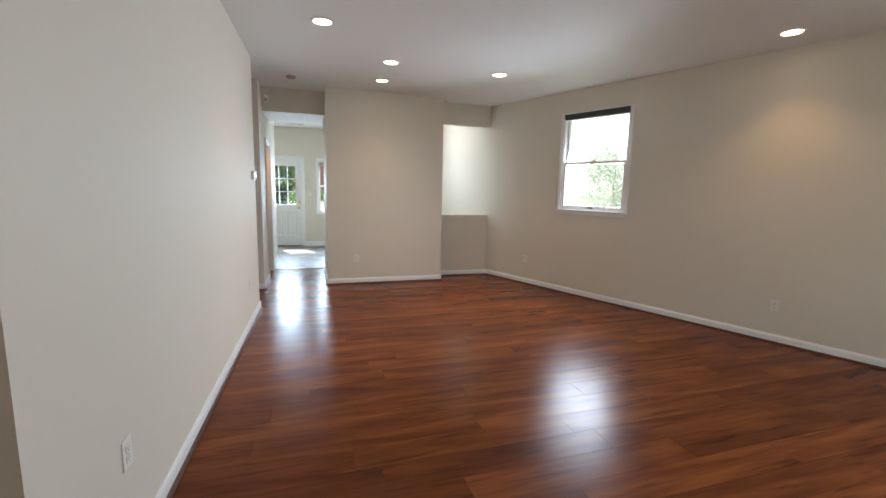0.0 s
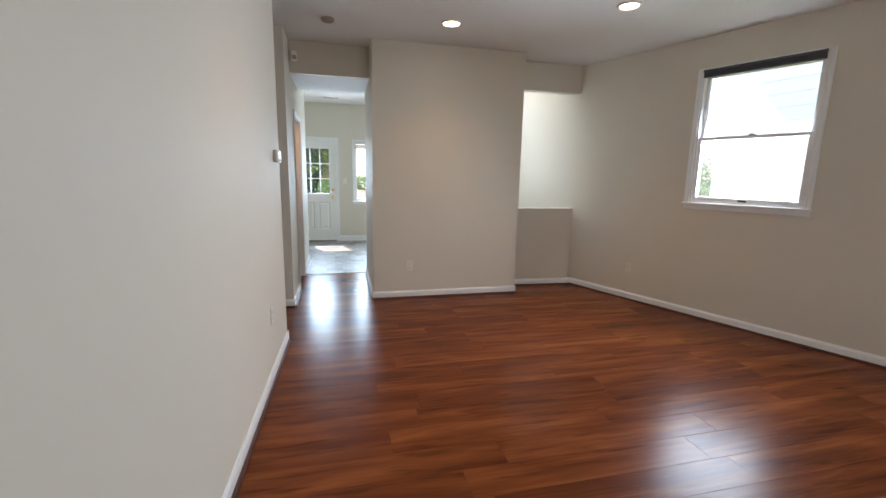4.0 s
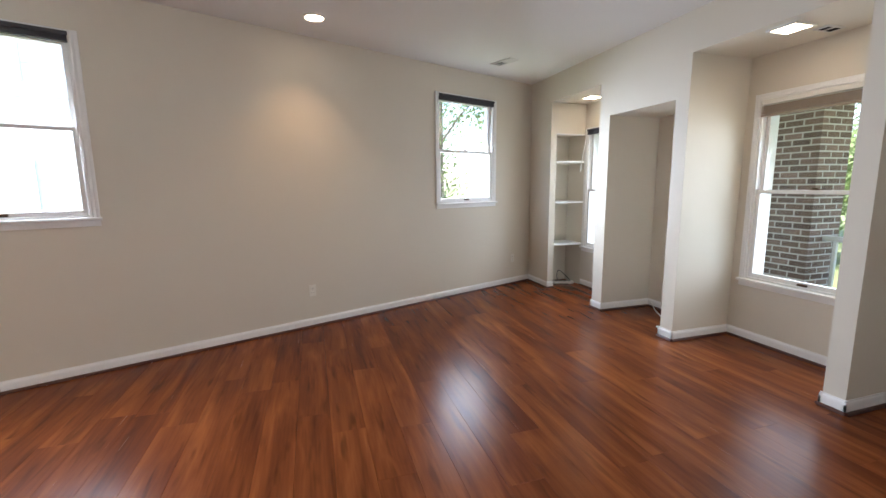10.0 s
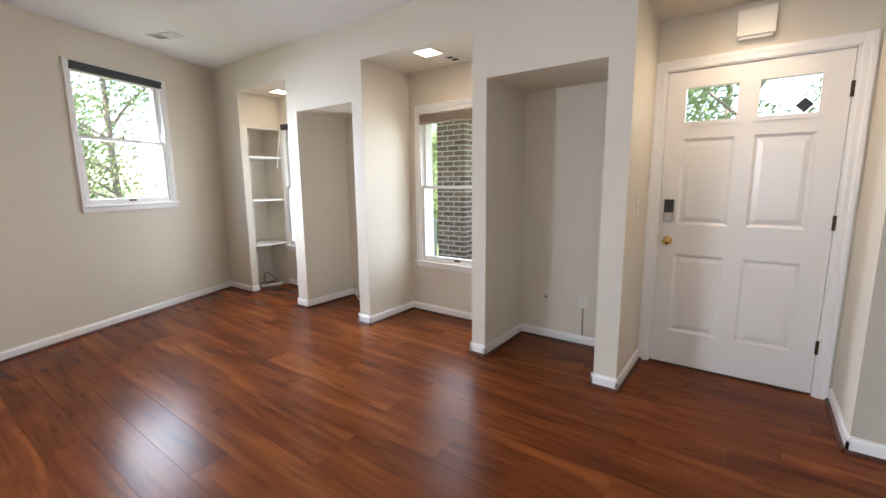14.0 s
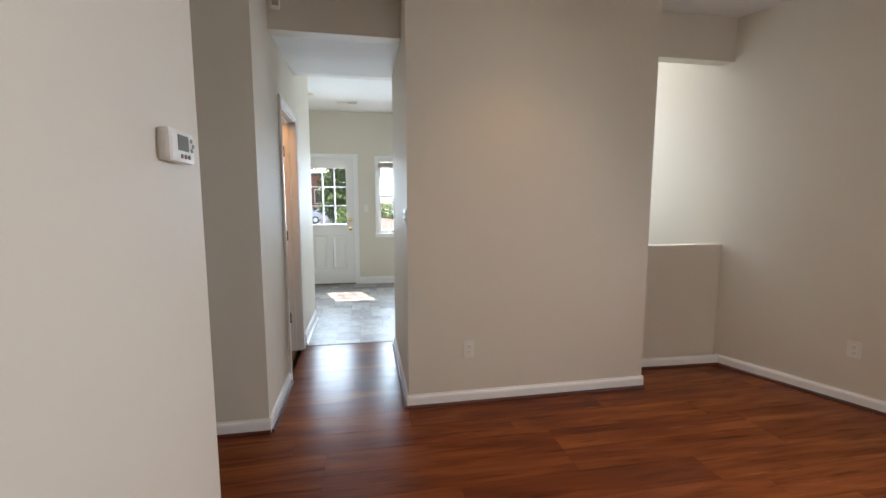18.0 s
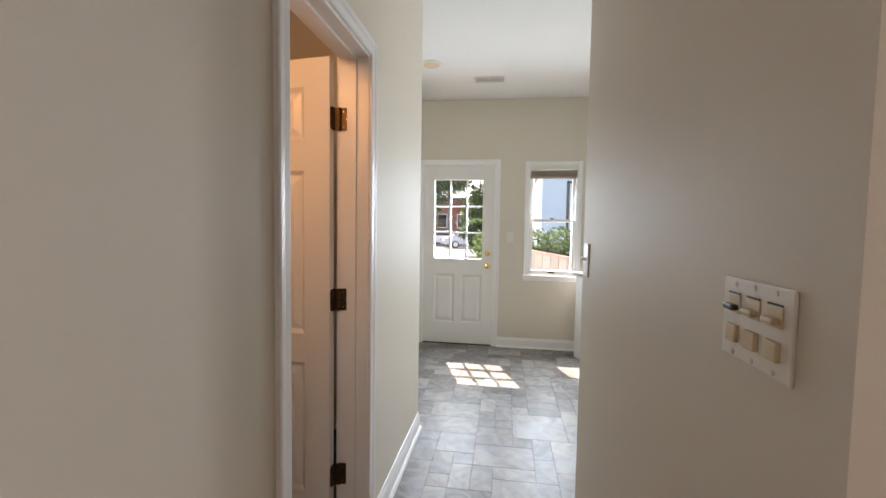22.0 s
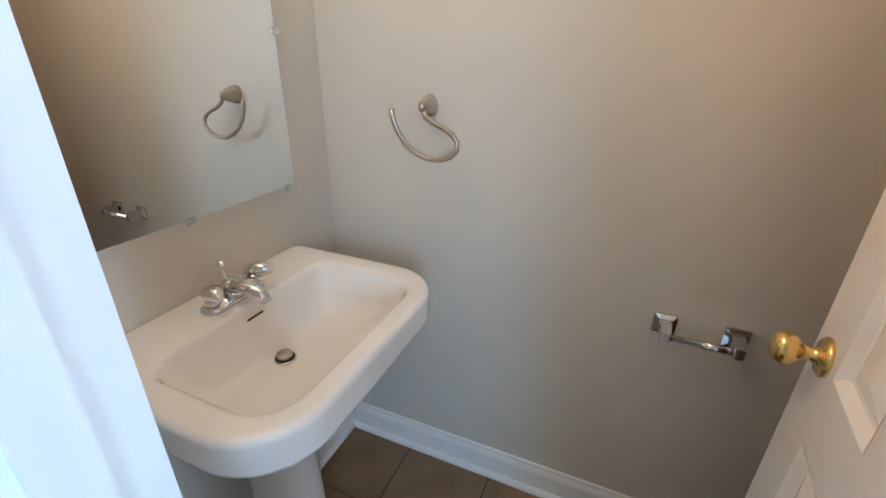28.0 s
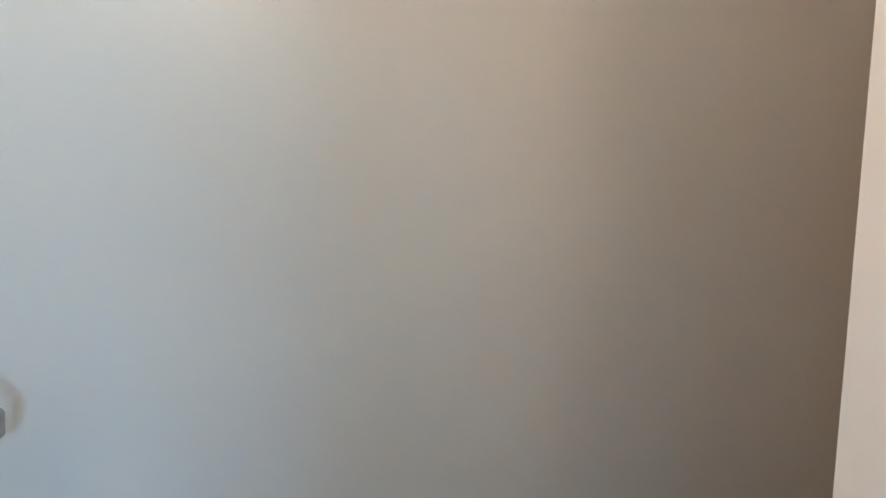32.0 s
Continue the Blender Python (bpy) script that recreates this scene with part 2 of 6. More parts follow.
AGED = material("yellowed_ivory_plastic", (0.70, 0.57, 0.37), 0.45, var=0.06)
DARK = material("dark_gap", (0.015, 0.013, 0.012), 0.9, var=0.1)
LAMPW = emitter("warm_lamp_lens", (1.0, 0.83, 0.6), 3.0)
# tan lens colour stands in for a dim warm glow
LAMPDIM = material("painted_dim_lens", (0.72, 0.55, 0.36), 0.5)
MIRROR = bpy.data.materials.new("mirror_silver")
MIRROR.use_nodes = True
MIRROR.node_tree.nodes["Principled BSDF"].inputs["Metallic"].default_value = 1.0
MIRROR.node_tree.nodes["Principled BSDF"].inputs["Roughness"].default_value = 0.015
MIRROR.node_tree.nodes["Principled BSDF"].inputs["Base Color"].default_value = (0.86, 0.88, 0.86, 1)
BATHTILE = material("brown_stone_tile", (0.23, 0.145, 0.075), 0.45, var=0.45, scale=9, random_var=0.2)


# ---- building helpers ----
def thing(name, label="", category="", group="", kind="", m=None):
    ob = new(name)
    ob.empty_display_size = 0.05
    if m is not None:
        ob.matrix_world = m
    return tagged(ob, label, category, group, kind)


def to_object(name, bm, mat, parent=None, smooth=False):
    me = bpy.data.meshes.new(name)
    bm.normal_update()
    bm.to_mesh(me)
    bm.free()
    me.materials.append(mat)
    if smooth:
        for p in me.polygons:
            p.use_smooth = True
    ob = new(name, me)
    if parent is not None:
        ob.parent = parent
    return ob


def part(name, bm, mat, parent, label="", smooth=False):
    ob = to_object(name, bm, mat, parent, smooth)
    if label:
        ob["label"] = label
    return ob


def structure(name, bm, mat, label, category):
    return tagged(to_object(name, bm, mat), label, category, kind="structure")


def add_box(bm, x0, x1, y0, y1, z0, z1, bevel=0.0):
    vs = bmesh.ops.create_cube(bm, size=1.0)["verts"]
    bmesh.ops.scale(bm, vec=(x1 - x0, y1 - y0, z1 - z0), verts=vs)
    bmesh.ops.translate(bm, vec=((x0 + x1) / 2, (y0 + y1) / 2, (z0 + z1) / 2), verts=vs)
    if bevel:
        es = list({e for v in vs for e in v.link_edges})
        bmesh.ops.bevel(bm, geom=es, offset=bevel, segments=2, affect="EDGES", profile=0.6)
    return bm


def box(x0, x1, y0, y1, z0, z1, bevel=0.0):
    return add_box(bmesh.new(), min(x0, x1), max(x0, x1), min(y0, y1), max(y0, y1), min(z0, z1), max(z0, z1), bevel)


def boxes(*rows):
    bm = bmesh.new()
    for r in rows:
        add_box(bm, *r)
    return bm


def lathe(profile, steps=24):
    """A solid of revolution about z from (radius, height) pairs."""
    bm = bmesh.new()
    rings = []
    for r, z in profile:
        rings.append([bm.verts.new((r * math.cos(2 * math.pi * k / steps), r * math.sin(2 * math.pi * k / steps), z)) for k in range(steps)])
    for a, b in zip(rings, rings[1:]):
        for k in range(steps):
            bm.faces.new((a[k], a[(k + 1) % steps], b[(k + 1) % steps], b[k]))
    bm.faces.new(rings[0][::-1])
    bm.faces.new(rings[-1])
    bmesh.ops.recalc_face_normals(bm, faces=bm.faces)
    return bm


def tube(points, radius, steps=10):
    """A round bar swept along a line of points; radius is a number or one for each point."""
    bm = bmesh.new()
    pts = [Vector(p) for p in points]
    rs = radius if isinstance(radius, (list, tuple)) else [radius] * len(pts)
    rings, ref = [], None
    for i, p in enumerate(pts):
        d = (pts[min(i + 1, len(pts) - 1)] - pts[max(i - 1, 0)]).normalized()
        if ref is None:
            ref = d.orthogonal()
        ref = (ref - d * ref.dot(d)).normalized()
        side = d.cross(ref)
        rings.append([bm.verts.new(p + rs[i] * (math.cos(2 * math.pi * k / steps) * ref + math.sin(2 * math.pi * k / steps) * side)) for k in range(steps)])
    for a, b in zip(rings, rings[1:]):
        for k in range(steps):
            bm.faces.new((a[k], a[(k + 1) % steps], b[(k + 1) % steps], b[k]))
    bm.faces.new(rings[0][::-1])
    bm.faces.new(rings[-1])
    bmesh.ops.recalc_face_normals(bm, faces=bm.faces)
    return bm


def extrude_profile(profile, length):
    """A moulding: (depth y, height z) pairs swept along x."""
    bm = bmesh.new()
    a = [bm.verts.new((0, y, z)) for y, z in profile]
    b = [bm.verts.new((length, y, z)) for y, z in profile]
    k = len(profile)
    for i in range(k):
        bm.faces.new((a[i], a[(i + 1) % k], b[(i + 1) % k], b[i]))
    bm.faces.new(a[::-1])
    bm.faces.new(b)
    bmesh.ops.recalc_face_normals(bm, faces=bm.faces)
    return bm


def along(p, q, z=0.0):
    """The pose of a run from p to q: local x goes along it, local y to its left, the open side."""
    return Matrix.Translation((p[0], p[1], z)) @ Matrix.Rotation(math.atan2(q[1] - p[1], q[0] - p[0]), 4, "Z")


def wall(name, p, q, z0, z1, thick, openings=(), mat=None, label="painted greige plaster wall"):
    """A wall whose open face runs from p to q with the room on its left; openings are (s0, s1, low, high)."""
    length = math.hypot(q[0] - p[0], q[1] - p[1])
    cuts = sorted({0.0, length, *[v for o in openings for v in o[:2]]})
    bm = bmesh.new()
    for a, b in zip(cuts, cuts[1:]):
        m = (a + b) / 2
        low = z0
        for o in sorted([o for o in openings if o[0] < m < o[1]], key=lambda o: o[2]):
            if o[2] > low + 1e-4:
                add_box(bm, a, b, -thick, 0, low, o[2])
            low = o[3]
        if z1 > low + 1e-4:
            add_box(bm, a, b, -thick, 0, low, z1)
    bmesh.ops.remove_doubles(bm, verts=bm.verts, dist=1e-5)
    ob = structure(name, bm, mat or WALL, label, "wall")
    ob.matrix_world = along(p, q)
    return ob


BASE_PROFILE = [(0, 0), (0.013, 0), (0.013, 0.062), (0.010, 0.074), (0.005, 0.080), (0.004, 0.088), (0, 0.088)]
SHOE_PROFILE = [(0.013, 0), (0.030, 0), (0.029, 0.008), (0.025, 0.014), (0.020, 0.018), (0.013, 0.019)]
TALL_PROFILE = [(0, 0), (0.015, 0), (0.015, 0.082), (0.011, 0.094), (0.008, 0.098), (0.006, 0.110), (0, 0.112)]


def baseboard(p, q, z=0.0, dark=True, tall=False, label="white painted baseboard along the wall"):
    length = math.hypot(q[0] - p[0], q[1] - p[1])
    ob = structure("baseboard", extrude_profile(TALL_PROFILE if tall else BASE_PROFILE, length), TRIM, label, "baseboard")
    ob.matrix_world = along(p, q, z)
    part("shoe_moulding", extrude_profile(SHOE_PROFILE, length), SHOE if dark else TRIM, ob, "dark cherry shoe moulding" if dark else "")
    return ob


CASE_PROFILE = [(0, 0), (0.010, 0.0), (0.013, 0.008), (0.012, 0.030), (0.016, 0.040), (0.017, 0.055), (0.014, 0.060), (0, 0.060)]


def casing(parent, w, h, z0=0.0, width=0.06, bottom=False, mat=None):
    """Mitred look casing about an opening w wide from z0 to h, in the plane y = 0, standing out to +y. x is centred."""
    s = width / 0.06
    prof = [(d, k * s) for d, k in CASE_PROFILE]
    left = extrude_profile(prof, h - z0 + width)
    bmesh.ops.transform(left, matrix=Matrix(((0, 0, -1, -w / 2), (0, 1, 0, 0), (1, 0, 0, z0), (0, 0, 0, 1))), verts=left.verts)
    part("side_casing", left, mat or TRIM, parent)
    right = extrude_profile(prof, h - z0 + width)
    bmesh.ops.transform(right, matrix=Matrix(((0, 0, 1, w / 2), (0, 1, 0, 0), (1, 0, 0, z0), (0, 0, 0, 1))), verts=right.verts)
    bmesh.ops.recalc_face_normals(right, faces=right.faces)
    part("side_casing", right, mat or TRIM, parent)
    top = extrude_profile(prof, w)
    bmesh.ops.transform(top, matrix=Matrix.Translation((-w / 2, 0, h)), verts=top.verts)
    part("head_casing", top, mat or TRIM, parent)


def plate(points, z0, z1):
    """A flat slab over an outline of points."""
    bm = bmesh.new()
    a = [bm.verts.new((x, y, z0)) for x, y in points]
    b = [bm.verts.new((x, y, z1)) for x, y in points]
    k = len(points)
    for i in range(k):
        bm.faces.new((a[i], a[(i + 1) % k], b[(i + 1) % k], b[i]))
    bm.faces.new(a[::-1])
    bm.faces.new(b)
    bmesh.ops.recalc_face_normals(bm, faces=bm.faces)
    return bm


# ---- plan ----
ZC = 2.785
ZL = 2.455
RA, RB = Vector((2.7285, 7.0044)), Vector((5.4206, 0.0961))
RU = (RB - RA).normalized()
RN = Vector((RU.y, -RU.x))
KA, KU = Vector((2.747, 7.012)), Vector((0.3800, -0.9250))


def on_right(s, d=0.0):
    """A point s metres along the slanted right wall from the half wall, d metres into the room."""
    v = RA + RU * s + RN * d
    return (v.x, v.y)


def right_pose(s, d=0.0, z=0.0):
    """A pose on the slanted wall: local x along it towards the kitchen, local y into the room."""
    return along(on_right(s, d), on_right(s - 1, d), z)


def slant_pose(s, z=0.0):
    """A pose on the kitchen's part of the slanted wall, s metres on from the half wall towards the living room."""
    v, w = KA + KU * s, KA + KU * (s - 1)
    return along((v.x, v.y), (w.x, w.y), z)


def floor_x(y):
    """The x of the living room's slanted wall at y."""
    return RA.x + (RA.y - y) * 0.3897


def right_x(y):
    return RA.x + (RA.y - y) * 0.4108


# ---- structure: walls, ceilings ----
WLA, WLB = (-0.711, 5.61), (-0.802, 1.617)
XH = -0.749
YF = 0.20
YE = -0.45
YW = -0.335
WIN_Z0, WIN_Z1 = 1.189, 2.440

# slanted outer wall with its two windows, from the front corner to the kitchen's back corner
SLANT0, SLANT1 = 7.95, -4.75
wall("wall_right", on_right(SLANT0), on_right(-0.06), -0.02, ZC, 0.16,
     [(SLANT0 - 6.545, SLANT0 - 5.625, WIN_Z0, WIN_Z1), (SLANT0 - 2.3885, SLANT0 - 1.4435, WIN_Z0, WIN_Z1)],
     label="long slanted greige wall with two sash windows")
# the opening is cut for an unseen window, added to hold a fill lamp
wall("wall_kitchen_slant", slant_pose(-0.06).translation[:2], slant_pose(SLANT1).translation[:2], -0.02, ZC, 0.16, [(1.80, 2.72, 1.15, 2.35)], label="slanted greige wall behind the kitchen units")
# thermostat wall, the return behind it and the closet recess
wall("wall_left", WLA, WLB, 0, ZC, 0.125, label="long plain greige wall with a thermostat")
wall("wall_recess_side", (-1.51, 6.568), (-1.51, 5.30), 0, ZC, 0.1)
wall("wall_recess_near", (-1.51, 5.46), (-0.836, 5.46), 0, ZC, 0.1)
wall("wall_recess_back", (XH, 6.568), (-1.62, 6.568), 0, ZC, 0.13)
# bathroom and hall
wall("wall_hall_left", (XH, 9.04), (XH, 6.698), 0, ZC, 0.128, [(1.052, 1.728, 0, 2.06)], label="hall wall with the bathroom doorway")
wall("wall_bath_mirror", (-1.775, 6.84), (-0.880, 6.84), 0, ZC, 0.12, mat=BATHWALL, label="bathroom wall behind mirror and sink")
wall("wall_bath_ring", (-1.775, 9.04), (-1.775, 6.72), 0, ZC, 0.12, mat=BATHWALL, label="bathroom wall with towel ring and paper holder")
wall("wall_bath_end", (XH - 0.132, 8.92), (-1.773, 8.92), 0, ZC, 0.12, mat=BATHWALL)
# chase between hall and stairwell, with the half wall
wall("wall_mid", (1.819, 6.70), (0.10, 6.70), 0, ZC, 0.30, label="plain greige wall between hall and stairwell")
wall("wall_hall_right", (0.10, 7.0), (0.10, 7.945), 0, ZC, 0.12)
wall("wall_kitchen_near", (0.223, 7.945), (1.59, 7.945), 0, ZC, 0.12)
wall("wall_kitchen_stair", (1.59, 7.945), (1.59, 8.71), 0, ZC, 0.1)
wall("wall_kitchen_jog", (1.59, 8.71), (2.12, 8.71), 0, ZC, 0.1)
bm = box(1.823, 2.80, 7.012, 7.12, 0, 1.0)
add_box(bm, 1.82, 2.80, 7.008, 7.125, 1.0, 1.012)
structure("half_wall", bm, WALL, "low greige half wall at the stairwell", "wall")
structure("wall_header_stair", box(1.823, 2.80, 7.012, 7.12, ZL, ZC), WALL, "header over the stairwell opening", "wall")
structure("wall_header_hall", box(XH + 0.003, 0.097, 7.012, 7.12, ZL, ZC - 0.002), WALL, "header over the hall opening", "wall")
structure("wall_header_kitchen", box(XH + 0.003, 0.22, 7.945, 8.03, ZL, ZC), WALL, "header between hall and kitchen", "wall")
# opening into the closed chase, cut for the added stairwell lamp
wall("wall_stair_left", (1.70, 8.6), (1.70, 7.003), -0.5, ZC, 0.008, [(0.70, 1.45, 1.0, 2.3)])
wall("wall_stair_back", (2.3, 8.607), (1.70, 8.607), -0.5, ZC, 0.003)
wall("wall_stair_low", (1.6, 7.13), (2.8, 7.13), -0.5, -0.03, 0.1)
structure("stair_floor", box(1.6, 2.72, 7.02, 8.65, -0.58, -0.5), SHOE, "dark floor at the foot of the stairwell", "floor")
# entry and stair opening
wall("wall_entry_side", (-0.70, 0.175), (-0.70, YE), 0, ZC, 0.2)
wall("wall_entry_return", (-0.885, 0.745), (-0.885, 0.10), 0, ZC, 0.125)
structure("wall_entry_jog", box(-0.883, -0.702, 0.10, 0.175, 0, ZC - 0.002), WALL, "short return of the entry wall", "wall")
wall("wall_entry_end", (-2.3, 0.64), (-1.012, 0.64), 0, ZC, 0.1)
wall("wall_stairs_far", (-2.2, 1.7), (-2.2, 0.642), 0, ZC, 0.1)
wall("wall_stairs_side", (-0.93, 1.70), (-2.3, 1.70), 0, ZC, 0.1)
# outer front wall and the bay of niches
EX = 0.9
wall("wall_front", (-EX, YE), (5.98, YE), -0.02, ZC, 0.22,
     [(EX + 4.00, EX + 4.80, 0.555, 2.09), (EX + 1.68, EX + 2.60, 0.555, 2.09), (EX - 0.62, EX + 0.36, 0, 2.115)],
     label="outer front wall with windows and the front door")
NICHES = [(3.87, 4.842, ZL), (2.86, 3.705, 2.11), (1.545, 2.722, ZL), (0.573, 1.424, 2.113), (-0.663, 0.424, ZL)]
piers = [(4.842, 5.56), (3.705, 3.87), (2.722, 2.86), (1.424, 1.545), (0.424, 0.573)]
structure("wall_niche_corner", box(4.842, 5.62, 0.112, YF, 0, ZC), WALL, "greige wall end beside the shelf niche", "wall")
for a, b in piers[1:]:
    structure("wall_pier", box(a, b, YE + 0.002, YF, 0, ZC), WALL, "greige partition between the wall niches", "wall")
for a, b, top in NICHES:
    structure("niche_ceiling", box(a, b, YE + 0.002, YF, top, ZC), WALL, "lowered ceiling over a wall niche", "ceiling")
structure("wall_niche_side", boxes((4.86, 4.92, -0.45, 0.110, 2.07, ZL), (4.86, 4.92, -0.45, YW, 0, 2.07)), WALL, "side wall of the niche around the shelf recess", "wall")
structure("wall_shelf_back", boxes((5.24, 5.30, -0.45, 0.110, 0, 2.2), (4.92, 5.24, -0.45, YW, 0, 2.2), (4.92, 5.24, YW, 0.110, 2.07, 2.2)), WALL, "back of the built-in shelf recess", "wall")
# wall and window set forward to YW to fit the camera's view
structure("wall_niche_window", boxes((3.87, 4.0, YE + 0.002, YW, 0, ZL - 0.002), (4.80, 4.858, YE + 0.002, YW, 0, ZL - 0.002), (4.0, 4.80, YE + 0.002, YW, 0, 0.555), (4.0, 4.80, YE + 0.002, YW, 2.09, ZL - 0.002)), WALL, "greige wall round the niche window, set forward to fit the camera's view", "wall")
# shaft added out of view for a fill lamp, tall enough to block sun
structure("unseen_light_shaft", boxes((1.68, 1.78, 7.1, 7.96, ZC + 0.12, ZC + 1.2), (2.32, 2.42, 7.1, 7.96, ZC + 0.12, ZC + 1.2), (1.78, 2.32, 7.1, 7.2, ZC + 0.12, ZC + 1.2), (1.78, 2.32, 7.86, 7.96, ZC + 0.12, ZC + 1.2)), CEIL, "unseen white shaft added over the stairwell for fill light", "skylight")
# kitchen
wall("wall_kitchen_back", (1.60, 11.10), (-2.1, 11.10), -0.02, ZC, 0.16,
     [(1.60 - 0.585, 1.60 - 0.06, 0.835, 2.05), (1.60 + 0.315, 1.60 + 1.135, 0, 2.06)], label="kitchen wall with back door and window")
wall("wall_kitchen_left", (-2.0, 11.2), (-2.0, 8.9), 0, ZC, 0.12)
structure("wall_kitchen_return", box(-2.0, XH - 0.119, 9.04, 9.06, 0, ZC - 0.003), WALL, "kitchen wall backing onto the bathroom", "wall")

# ceilings
KY = on_right(-4.75, -0.15)[1]
# a hole is left over the stairwell under the added shaft
bm = bmesh.new()
for pts in (((-2.4, -0.66), (right_x(-0.66) + 0.17, -0.66), (right_x(7.2) + 0.17, 7.2), (-2.4, 7.2)), ((-2.4, 7.2), (1.78, 7.2), (1.78, 7.86), (-2.4, 7.86)),
            ((2.32, 7.2), (right_x(7.2) + 0.17, 7.2), (right_x(7.86) + 0.17, 7.86), (2.32, 7.86)), ((-2.4, 7.86), (right_x(7.86) + 0.17, 7.86), (right_x(KY) + 0.17, KY), (-2.4, KY))):
    lo, hi = [bm.verts.new((x, y, ZC)) for x, y in pts], [bm.verts.new((x, y, ZC + 0.12)) for x, y in pts]
    bm.faces.new(lo[::-1])
    bm.faces.new(hi)
    for k in range(4):
        bm.faces.new((lo[k], lo[(k + 1) % 4], hi[(k + 1) % 4], hi[k]))
structure("ceiling", bm, CEIL, "smooth off-white painted ceiling", "ceiling")
structure("ceiling_hall", box(XH + 0.003, 0.097, 7.12, 7.945, ZL, ZL + 0.02), CEIL, "lowered off-white hall ceiling", "ceiling")

# subfloor and ground
structure("subfloor", plate([(-2.4, -0.66), (5.86, -0.66), on_right(-0.1, -0.15), (-2.4, 7.11)], -0.12, -0.012), DARK, "dark subfloor under the boards", "floor")
structure("subfloor", plate([(-2.4, 7.11), (1.65, 7.11), (1.65, 8.65), (2.1, 8.65), on_right(-4.75, -0.1), (-2.4, 11.3)], -0.12, -0.012), DARK, "dark subfloor under the kitchen", "floor")

# baseboards
baseboard(WLA, WLB)
baseboard((-0.836, 5.614), (-0.698, 5.614))
baseboard((-0.789, 1.613), (-0.927, 1.613))
baseboard((XH + 0.013, 6.555), (-1.51, 6.555))
baseboard((XH, 7.258), (XH, 6.555))
baseboard((XH, 9.04), (XH, 8.11), dark=False, tall=True)
baseboard((0.10, 6.687), (0.10, 7.945))
baseboard((1.832, 6.70), (0.087, 6.70))
baseboard((1.819, 7.0), (1.819, 6.687))
baseboard(on_right(0.03), (1.835, 7.012))
baseboard(on_right(7.35), on_right(0.005))
baseboard((4.829, YF), (5.55, YF))
for a, b in piers[1:]:
    baseboard((a - 0.013, YF), (b + 0.013, YF))
for a, b, top in NICHES[:4]:
    back = YW if a > 3.8 else YE
    baseboard((a, back), (b, back))
    baseboard((a, YF + 0.013), (a, YE))
    if b < 4.8:
        baseboard((b, YE), (b, YF + 0.013))
baseboard((4.842, 0.112), (4.842, YF + 0.013))
baseboard((0.424, YE), (0.424, YF + 0.013))
baseboard((-0.70, 0.188), (-0.70, YE))
baseboard((-0.885, 0.175), (-0.687, 0.175))
baseboard((-0.885, 0.758), (-0.885, 0.175))
baseboard((0.02, 11.10), (-0.255, 11.10), dark=False, tall=True)
baseboard((0.62, 11.10), (0.02, 11.10), dark=False, tall=True)
baseboard((-1.775, 8.92), (-1.775, 6.84), dark=False, tall=True, label="tall white bathroom baseboard")
baseboard((-1.775, 6.84), (-0.87, 6.84), dark=False, tall=True, label="tall white bathroom baseboard")


